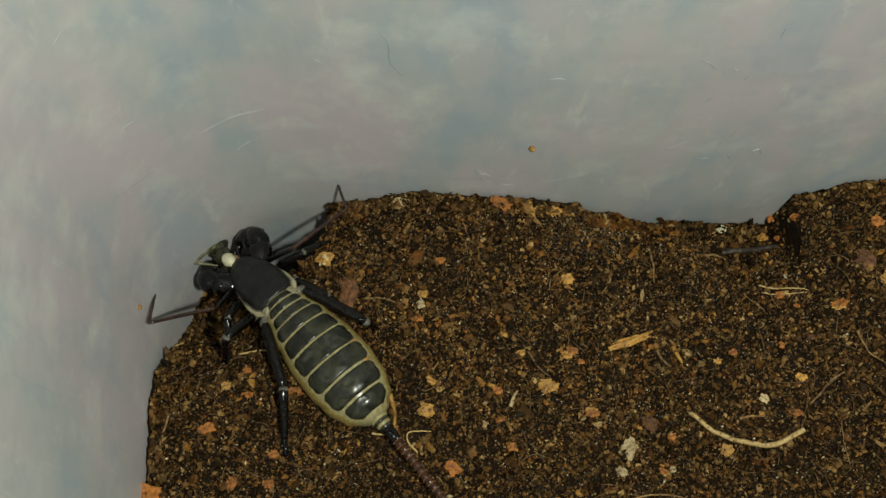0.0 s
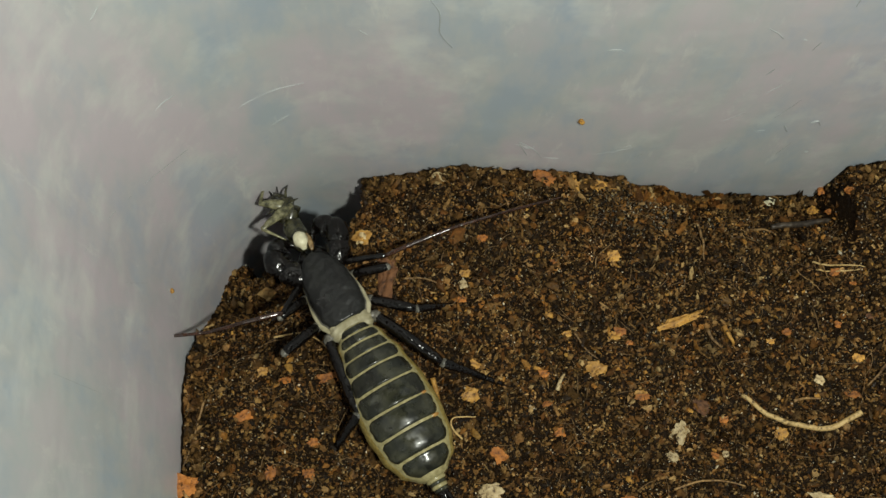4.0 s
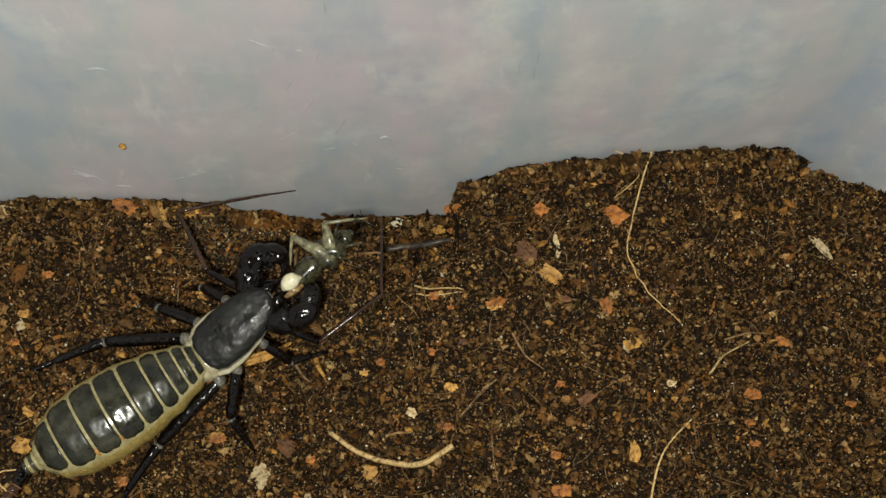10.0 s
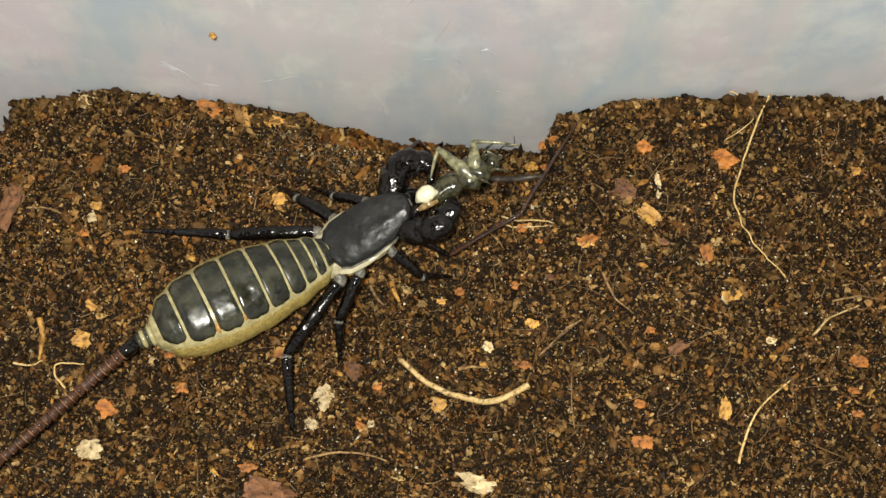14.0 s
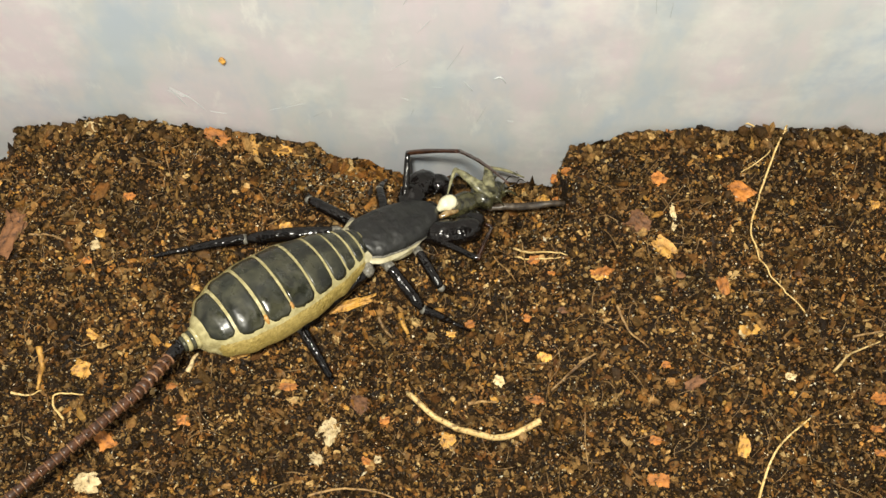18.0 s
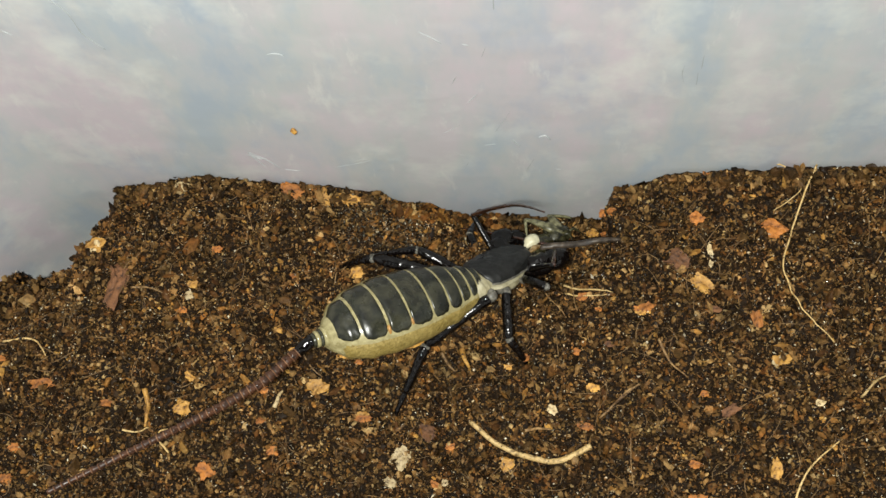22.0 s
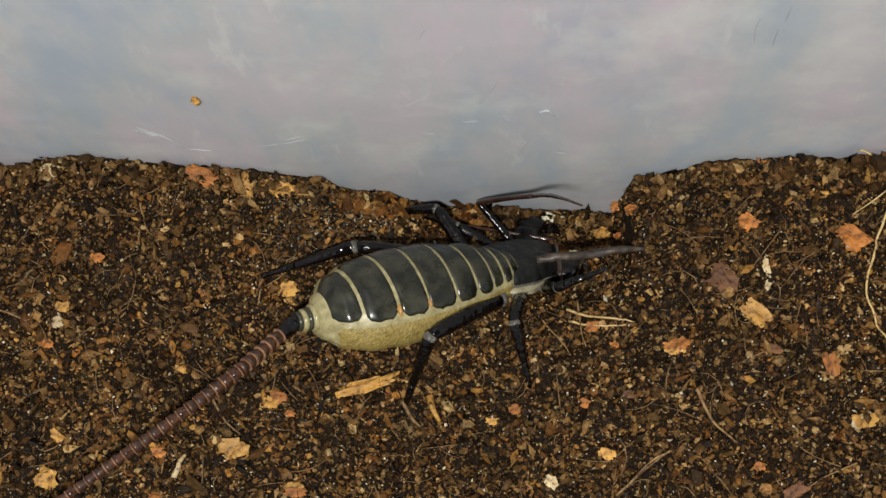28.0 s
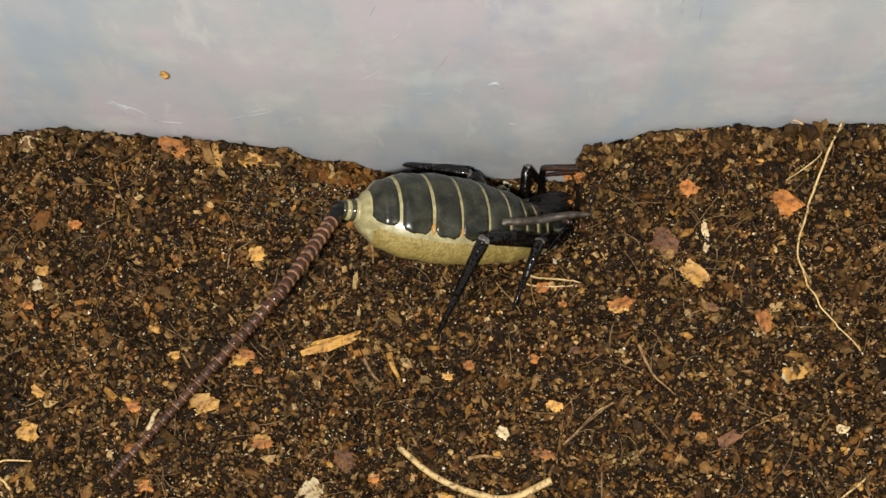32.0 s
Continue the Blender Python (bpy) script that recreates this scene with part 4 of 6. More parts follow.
def scrap(x, y, z, size, mat, label):
    """A ragged little lump half sunk in the soil."""
    bm = bmesh.new()
    bmesh.ops.create_icosphere(bm, subdivisions=3, radius=1.0)
    seed = Vector((x, y, z)) * 3000
    for v in bm.verts:
        r = 1 + 0.45 * noise.noise(v.co * 1.4 + seed) + 0.35 * noise.noise(v.co * 4 + seed)
        v.co = Vector((v.co.x * 1.15, v.co.y * 0.75, v.co.z * 0.8)) * r * size
    ob = part("scrap", bm, mat, smooth=False)
    ob.location = (x, min(y, Y1 - size), max(z, soil_height(x, y) + size * 0.2) if z < soil_height(x, y) + size else soil_height(x, y) + size * 0.3)
    return tagged(ob, label, "scrap", "scraps by the tub wall")

# each chip: place, turn, length and width, and what it is
chip(0.0342, 0.0058, -42, 0.0052, 0.0026, YELLOW, 'yellowish splinter of bark on the soil')
chip(0.0464, 0.0161, -41, 0.0048, 0.0035, ORANGE, 'broad rust-orange bark chip on the soil')
chip(0.0443, -0.0250, -4, 0.0019, 0.0040, YELLOW, 'yellowish splinter of bark on the soil')
chip(0.0322, -0.0300, -14, 0.0038, 0.0024, ORANGE, 'orange-brown bark chip lying on dark soil')
chip(0.0014, -0.0242, 1, 0.0022, 0.0027, YELLOW, 'yellowish splinter of bark on the soil')
chip(-0.0540, -0.0164, -18, 0.0032, 0.0032, YELLOW, 'yellowish splinter of bark on the soil')
chip(-0.0492, -0.0267, -55, 0.0030, 0.0029, ORANGE, 'orange-brown bark chip lying on dark soil')
chip(-0.0544, 0.0033, 1, 0.0018, 0.0017, WHITE, 'bleached pale husk flake on the soil')
chip(-0.0382, 0.0243, -15, 0.0043, 0.0025, ORANGE, 'orange-brown bark chip lying on dark soil')
chip(-0.0323, 0.0232, -9, 0.0021, 0.0040, YELLOW, 'yellowish splinter of bark on the soil')
chip(-0.0276, 0.0236, 1, 0.0039, 0.0021, YELLOW, 'yellowish splinter of bark on the soil')
chip(-0.0073, 0.0243, -31, 0.0029, 0.0017, YELLOW, 'yellowish splinter of bark on the soil')
chip(0.0192, 0.0255, 1, 0.0024, 0.0032, ORANGE, 'orange-brown bark chip lying on dark soil')
chip(0.0428, -0.0004, 7, 0.0019, 0.0040, ORANGE, 'orange-brown bark chip lying on dark soil')
chip(0.0658, -0.0165, -4, 0.0034, 0.0015, ORANGE, 'orange-brown bark chip lying on dark soil')
chip(-0.0271, -0.0348, 1, 0.0028, 0.0017, ORANGE, 'orange-brown bark chip lying on dark soil')
chip(0.0245, 0.0016, 12, 0.0026, 0.0019, YELLOW, 'yellowish splinter of bark on the soil')
chip(0.0316, -0.0244, -19, 0.0021, 0.0016, ORANGE, 'orange-brown bark chip lying on dark soil')
chip(0.0306, 0.0104, -42, 0.0038, 0.0036, BROWN, 'red-brown crumbling bark piece on soil')
chip(0.0147, -0.0178, -19, 0.0032, 0.0015, ORANGE, 'orange-brown bark chip lying on dark soil')
chip(0.0642, -0.0215, 1, 0.0016, 0.0013, ORANGE, 'orange-brown bark chip lying on dark soil')
chip(0.0339, 0.0181, -32, 0.0026, 0.0025, ORANGE, 'orange-brown bark chip lying on dark soil')
chip(0.0357, 0.0251, 1, 0.0019, 0.0019, ORANGE, 'orange-brown bark chip lying on dark soil')
chip(-0.0679, 0.0042, -9, 0.0032, 0.0096, BROWN, 'red-brown crumbling bark piece on soil')
chip(-0.0389, -0.0017, 1, 0.0016, 0.0015, YELLOW, 'yellowish splinter of bark on the soil')
chip(-0.0528, -0.0111, -37, 0.0021, 0.0014, YELLOW, 'yellowish splinter of bark on the soil')
chip(-0.0405, -0.0180, 1, 0.0018, 0.0013, ORANGE, 'orange-brown bark chip lying on dark soil')
chip(-0.0405, -0.0126, 1, 0.0020, 0.0017, ORANGE, 'orange-brown bark chip lying on dark soil')
chip(-0.0107, -0.0277, -48, 0.0020, 0.0012, ORANGE, 'orange-brown bark chip lying on dark soil')
chip(-0.0084, -0.0212, 1, 0.0018, 0.0015, ORANGE, 'orange-brown bark chip lying on dark soil')
chip(0.0159, -0.0114, 1, 0.0024, 0.0017, YELLOW, 'yellowish splinter of bark on the soil')
chip(0.0090, -0.0150, -60, 0.0020, 0.0015, WHITE, 'bleached pale husk flake on the soil')
chip(0.0375, -0.0158, 31, 0.0035, 0.0019, BROWN, 'red-brown crumbling bark piece on soil')
chip(0.0462, -0.0070, 40, 0.0029, 0.0014, WHITE, 'bleached pale husk flake on the soil')
chip(-0.0089, -0.0274, 1, 0.0014, 0.0013, WHITE, 'bleached pale husk flake on the soil')
chip(0.0720, -0.0080, 1, 0.0016, 0.0021, ORANGE, 'orange-brown bark chip lying on dark soil')
chip(-0.0507, 0.0121, 1, 0.0019, 0.0016, ORANGE, 'orange-brown bark chip lying on dark soil')
chip(-0.0548, 0.0003, 1, 0.0016, 0.0014, ORANGE, 'orange-brown bark chip lying on dark soil')
chip(0.0358, 0.0121, 7, 0.0011, 0.0026, WHITE, 'white sliver of husk on the soil')
chip(0.0359, 0.0095, -20, 0.0009, 0.0020, WHITE, 'white sliver of husk on the soil')
chip(-0.0164, -0.0235, -19, 0.0031, 0.0045, WHITE, 'large bleached pale husk flake on the soil')
chip(-0.0182, -0.0275, -28, 0.0024, 0.0020, WHITE, 'bleached pale husk flake on the soil')
chip(0.0076, -0.0360, -9, 0.0049, 0.0024, WHITE, 'large bleached pale husk flake on the soil')
chip(-0.1022, -0.0306, -21, 0.0045, 0.0039, ORANGE, 'orange-brown bark chip lying on dark soil')
chip(-0.0923, -0.0193, 19, 0.0036, 0.0022, ORANGE, 'orange-brown bark chip lying on dark soil')
chip(-0.0783, -0.0129, 8, 0.0044, 0.0020, ORANGE, 'orange-brown bark chip lying on dark soil')
chip(-0.0781, -0.0349, -2, 0.0046, 0.0019, ORANGE, 'orange-brown bark chip lying on dark soil')
chip(-0.0312, -0.0118, 3, 0.0036, 0.0023, YELLOW, 'yellowish splinter of bark on the soil')
chip(-0.0510, -0.0332, 18, 0.0042, 0.0033, WHITE, 'bleached pale husk flake on the soil')
chip(-0.0239, -0.0385, -12, 0.0080, 0.0046, BROWN, 'red-brown crumbling bark piece on soil')
chip(0.0076, -0.0363, -17, 0.0058, 0.0029, WHITE, 'bleached pale husk flake on the soil')
chip(-0.0816, -0.0291, -2, 0.0021, 0.0021, ORANGE, 'orange-brown bark chip lying on dark soil')
chip(-0.0857, -0.0135, -2, 0.0020, 0.0016, ORANGE, 'orange-brown bark chip lying on dark soil')
chip(-0.0540, 0.0054, -2, 0.0021, 0.0017, YELLOW, 'yellowish splinter of bark on the soil')
chip(-0.0861, -0.0088, -2, 0.0018, 0.0014, ORANGE, 'orange-brown bark chip lying on dark soil')
chip(-0.0670, -0.0158, -2, 0.0020, 0.0014, ORANGE, 'orange-brown bark chip lying on dark soil')
chip(0.0249, 0.0022, 18, 0.0033, 0.0019, ORANGE, 'orange-brown bark chip lying on dark soil')
chip(-0.0262, -0.0050, -12, 0.0027, 0.0019, ORANGE, 'orange-brown bark chip lying on dark soil')
chip(-0.0233, -0.0165, -2, 0.0025, 0.0017, YELLOW, 'yellowish splinter of bark on the soil')
chip(-0.0894, -0.0118, -2, 0.0018, 0.0016, YELLOW, 'yellowish splinter of bark on the soil')
chip(-0.0879, -0.0289, -2, 0.0019, 0.0029, ORANGE, 'orange-brown bark chip lying on dark soil')
chip(-0.0808, -0.0241, -2, 0.0022, 0.0016, ORANGE, 'orange-brown bark chip lying on dark soil')
chip(-0.0123, -0.0186, -44, 0.0034, 0.0032, BROWN, 'red-brown crumbling bark piece on soil')
chip(-0.0260, 0.0096, -2, 0.0026, 0.0022, YELLOW, 'yellowish splinter of bark on the soil')
chip(-0.0582, 0.0242, -23, 0.0028, 0.0020, WHITE, 'bleached pale husk flake on the soil')
chip(-0.0383, -0.0229, -2, 0.0022, 0.0018, ORANGE, 'orange-brown bark chip lying on dark soil')
chip(-0.0724, 0.0127, -2, 0.0027, 0.0031, WHITE, "pale crumbling husk piece at the burrow's brink")
chip(-0.0723, 0.0126, -4, 0.0034, 0.0032, YELLOW, 'yellowish splinter of bark on the soil')
chip(-0.0678, 0.0064, 5, 0.0040, 0.0084, BROWN, 'red-brown crumbling bark piece on soil')
chip(-0.0153, -0.0033, 18, 0.0089, 0.0020, YELLOW, 'long yellow-brown splinter of bark on soil')
chip(0.0830, 0.0086, 33, 0.0015, 0.0057, WHITE, 'bleached pale husk flake on the soil')
chip(0.0659, -0.0171, -3, 0.0032, 0.0015, ORANGE, 'orange-brown bark chip lying on dark soil')
chip(0.0728, -0.0082, -3, 0.0015, 0.0017, ORANGE, 'orange-brown bark chip lying on dark soil')
chip(0.0825, -0.0193, -3, 0.0021, 0.0013, ORANGE, 'orange-brown bark chip lying on dark soil')
chip(0.0647, -0.0248, -4, 0.0018, 0.0013, ORANGE, 'orange-brown bark chip lying on dark soil')
chip(0.0681, 0.0148, -3, 0.0016, 0.0017, YELLOW, 'yellowish splinter of bark on the soil')
chip(0.0465, -0.0070, 16, 0.0033, 0.0023, YELLOW, 'yellowish splinter of bark on the soil')
chip(0.0143, 0.0047, -3, 0.0021, 0.0016, ORANGE, 'orange-brown bark chip lying on dark soil')
chip(0.0360, 0.0014, -3, 0.0021, 0.0014, BROWN, 'red-brown crumbling bark piece on soil')
chip(0.0520, -0.0142, -3, 0.0015, 0.0013, WHITE, 'bleached pale husk flake on the soil')
chip(-0.0308, -0.0123, 16, 0.0031, 0.0019, YELLOW, 'yellowish splinter of bark on the soil')
chip(-0.0245, -0.0071, 1, 0.0013, 0.0010, ORANGE, 'orange-brown bark chip lying on dark soil')
chip(-0.0273, -0.0058, -8, 0.0025, 0.0019, YELLOW, 'yellowish splinter of bark on the soil')
chip(-0.0359, -0.0054, 1, 0.0018, 0.0012, YELLOW, 'yellowish splinter of bark on the soil')
chip(0.0043, -0.0060, 1, 0.0019, 0.0013, ORANGE, 'orange-brown bark chip lying on dark soil')
chip(0.0014, -0.0075, 1, 0.0017, 0.0010, YELLOW, 'yellowish splinter of bark on the soil')
chip(0.0169, 0.0022, 1, 0.0014, 0.0010, ORANGE, 'orange-brown bark chip lying on dark soil')
chip(0.0242, 0.0020, 11, 0.0025, 0.0014, ORANGE, 'orange-brown bark chip lying on dark soil')
chip(0.0131, -0.0053, -9, 0.0013, 0.0014, ORANGE, 'orange-brown bark chip lying on dark soil')
chip(0.0186, -0.0042, 1, 0.0017, 0.0011, BROWN, 'red-brown crumbling bark piece on soil')
chip(-0.0231, -0.0171, 2, 0.0032, 0.0013, ORANGE, 'orange-brown bark chip lying on dark soil')
chip(0.0338, -0.0129, 2, 0.0015, 0.0012, ORANGE, 'orange-brown bark chip lying on dark soil')
chip(-0.0372, 0.0085, 1, 0.0018, 0.0014, ORANGE, 'orange-brown bark chip lying on dark soil')
chip(-0.0507, 0.0123, 1, 0.0015, 0.0011, ORANGE, 'orange-brown bark chip lying on dark soil')
strand([(-0.0049, -0.0171), (-0.0005, -0.0205), (0.0045, -0.0227), (0.0099, -0.0235), (0.0154, -0.0211)], 0.0004, PALE, 'curved_root', 'thick pale yellow curved root lying on soil', taper=-0.3)
strand([(0.0410, 0.0266), (0.0465, 0.0269), (0.0507, 0.0241), (0.0510, 0.0220), (0.0465, 0.0186)], 0.00016, PALE, 'root_fibre', 'thin pale root fibre arching over the soil', lift=0.0012)
strand([(0.0540, 0.0265), (0.0519, 0.0219), (0.0497, 0.0156), (0.0476, 0.0091), (0.0490, 0.0042), (0.0514, -0.0001), (0.0550, -0.0042)], 0.00018, PALE, 'root_fibre', 'long thin tan root fibre on the soil', lift=0.001)
strand([(0.0169, -0.0165), (0.0201, -0.0136), (0.0233, -0.0110)], 0.00018, STRAW, 'root_fibre', 'straight tan straw on the soil')
strand([(0.0462, -0.0328), (0.0474, -0.0284), (0.0498, -0.0244), (0.0547, -0.0201)], 0.00022, PALE, 'root_fibre', 'pale bent root fibre on the soil')
strand([(0.0267, -0.0034), (0.0284, -0.0069), (0.0311, -0.0099)], 0.00024, STRAW, 'root_fibre', 'short tan root fibre on the soil')
strand([(0.0587, -0.0130), (0.0619, -0.0099), (0.0666, -0.0078)], 0.00022, PALE, 'root_fibre', 'short tan root fibre on the soil')
strand([(-0.0189, -0.0333), (-0.0141, -0.0320), (-0.0096, -0.0321), (-0.0062, -0.0331)], 0.00022, STRAW, 'root_fibre', 'tan wavy root fibre on the soil')
strand([(0.0113, 0.0056), (0.0148, 0.0048), (0.0183, 0.0047)], 0.00016, PALE, 'root_fibre', 'short tan root fibre on the soil')
strand([(0.0079, 0.0058), (0.0106, 0.0024), (0.0114, 0.0009)], 0.0001, STRAW, 'root_fibre', 'dark thin root fibre on the soil')
strand([(-0.0604, -0.0133), (-0.0596, -0.0166), (-0.0597, -0.0198)], 0.0005, YELLOW, 'bark_splinter', 'short upright yellow bark splinter in soil')
strand([(-0.0637, -0.0203), (-0.0614, -0.0206), (-0.0592, -0.0198)], 0.0002, PALE, 'root_fibre', 'small pale curled root fibre on soil')
strand([(-0.0556, -0.0238), (-0.0573, -0.0218), (-0.0569, -0.0202), (-0.0531, -0.0201)], 0.0002, PALE, 'root_fibre', 'small pale curled root fibre on soil')
strand([(0.0044, -0.0184), (0.0064, -0.0180), (0.0087, -0.0183)], 0.0003, STRAW, 'root_fibre', 'short tan straw on the soil')
strand([(0.0218, -0.0200), (0.0218, -0.0249), (0.0222, -0.0286)], 0.00012, STRAW, 'root_fibre', 'thin straight root fibre on the soil')
strand([(-0.0650, 0.0047), (-0.0618, 0.0046), (-0.0582, 0.0033)], 0.0002, STRAW, 'root_fibre', 'tan root fibre on the soil')
strand([(0.0451, -0.0122), (0.0409, -0.0141), (0.0382, -0.0160)], 0.00012, STRAW, 'root_fibre', 'thin tan root fibre on the soil')
strand([(-0.0883, -0.0047), (-0.0828, -0.0044), (-0.0798, -0.0063), (-0.0783, -0.0081)], 0.0002, PALE, 'root_fibre', 'pale curved root fibre on the soil')
strand([(-0.0991, -0.0164), (-0.1009, -0.0228), (-0.1028, -0.0278)], 0.00022, STRAW, 'root_fibre', 'tan straw on the soil')
strand([(-0.0093, 0.0151), (-0.0094, 0.0111), (-0.0093, 0.0082)], 0.00028, STRAW, 'root_fibre', 'short tan straw on the soil')
strand([(0.0008, 0.0152), (0.0048, 0.0159), (0.0069, 0.0153)], 0.0003, STRAW, 'root_fibre', 'short brown straw by the hollow')
strand([(-0.0101, -0.0052), (-0.0088, -0.0074), (-0.0076, -0.0085)], 0.0003, STRAW, 'root_fibre', 'short tan straw on the soil')
strand([(0.0181, -0.0155), (0.0212, -0.0123), (0.0235, -0.0111)], 0.00018, STRAW, 'root_fibre', 'tan straw on the soil')
strand([(0.0111, 0.0073), (0.0148, 0.0059), (0.0194, 0.0051)], 0.0002, PALE, 'root_fibre', 'pale curved root fibre on the soil', lift=0.0012)
strand([(0.0125, 0.0089), (0.0128, 0.0043), (0.0133, 0.0019)], 0.00012, STRAW, 'root_fibre', 'thin tan root fibre on the soil', lift=0.001)
strand([(-0.0067, -0.0043), (-0.0061, -0.0062), (-0.0053, -0.0076)], 0.0005, YELLOW, 'bark_splinter', 'short yellow bark splinter on the soil')
strand([(-0.0459, 0.0200), (-0.0447, 0.0165), (-0.0438, 0.0156)], 0.0001, STRAW, 'root_fibre', 'thin root fibre on the soil')
strand([(-0.0297, 0.0071), (-0.0291, 0.0094), (-0.0259, 0.0121)], 0.00012, STRAW, 'root_fibre', 'thin tan root fibre on the soil')
strand([(-0.0347, -0.0052), (-0.0326, -0.0084), (-0.0306, -0.0100)], 0.00018, STRAW, 'root_fibre', 'thin tan root fibre on the soil')
strand([(-0.0384, -0.0156), (-0.0377, -0.0138), (-0.0369, -0.0127)], 0.0004, WHITE, 'husk_sliver', 'pale husk sliver on the soil')
strand([(0.0625, -0.0072), (0.0665, -0.0064), (0.0708, -0.0065)], 0.0002, STRAW, 'root_fibre', 'tan straw on the soil')
strand([(0.0775, 0.0264), (0.0782, 0.0247), (0.0774, 0.0232)], 0.00012, PALE, 'root_fibre', 'thin pale root fibre on the soil')
strand([(-0.0328, 0.0253), (-0.0318, 0.0226)], 0.0003, YELLOW, 'bark_splinter', 'yellow bark splinter at the wall')
strand([(-0.0286, 0.0226), (-0.0262, 0.0229), (-0.0240, 0.0230)], 0.0002, YELLOW, 'bark_splinter', 'thin yellow splinter lying at the wall')
strand([(-0.0308, 0.0240), (-0.0290, 0.0230), (-0.0280, 0.0220)], 0.00025, YELLOW, 'bark_splinter', 'yellow bark splinter at the wall')
chip(-0.0297, 0.0245, -20, 0.0021, 0.0016, YELLOW, 'yellowish splinter of bark on the soil')
chip(-0.0272, 0.0238, -58, 0.0020, 0.0017, YELLOW, 'yellowish splinter of bark on the soil')
chip(-0.0345, 0.0253, 0, 0.0016, 0.0013, ORANGE, 'orange-brown bark chip lying on dark soil')
scrap(0.0091, 0.0238, -0.0115, 0.00110, INNARDS, 'pale yellow scrap of cricket by the tub wall')
scrap(0.0106, 0.0238, -0.0117, 0.00090, INNARDS, 'pale yellow scrap of cricket by the tub wall')
scrap(0.0047, 0.0238, -0.0095, 0.00080, WHITE, 'whitish scrap of husk by the tub wall')
scrap(0.0058, 0.0238, -0.0089, 0.00060, WHITE, 'whitish scrap of husk by the tub wall')
scrap(0.0168, 0.0210, -0.0142, 0.00100, YELLOW, 'ragged orange crumb on the soil slope')
scrap(0.0161, 0.0218, -0.0155, 0.00060, YELLOW, 'ragged orange crumb on the soil slope')
scrap(0.0200, 0.0209, -0.0037, 0.00090, ORANGE, 'ragged orange crumb on the soil slope')
scrap(0.0190, 0.0197, -0.0099, 0.00070, ORANGE, 'ragged orange crumb on the soil slope')
scrap(-0.0023, 0.0238, -0.0079, 0.00080, ORANGE, 'orange crumb of bark by the tub wall')
scrap(-0.0007, 0.0227, -0.0154, 0.00060, ORANGE, 'orange crumb of bark by the tub wall')
scrap(0.0131, 0.0238, 0.0027, 0.00080, YELLOW, 'ragged yellow crumb of bark by the tub wall')
scrap(-0.0063, 0.0238, -0.0079, 0.00090, YELLOW, 'ragged yellow crumb of bark by the tub wall')
scrap(-0.0031, 0.0238, -0.0092, 0.00070, ORANGE, 'ragged orange crumb of bark by the tub wall')


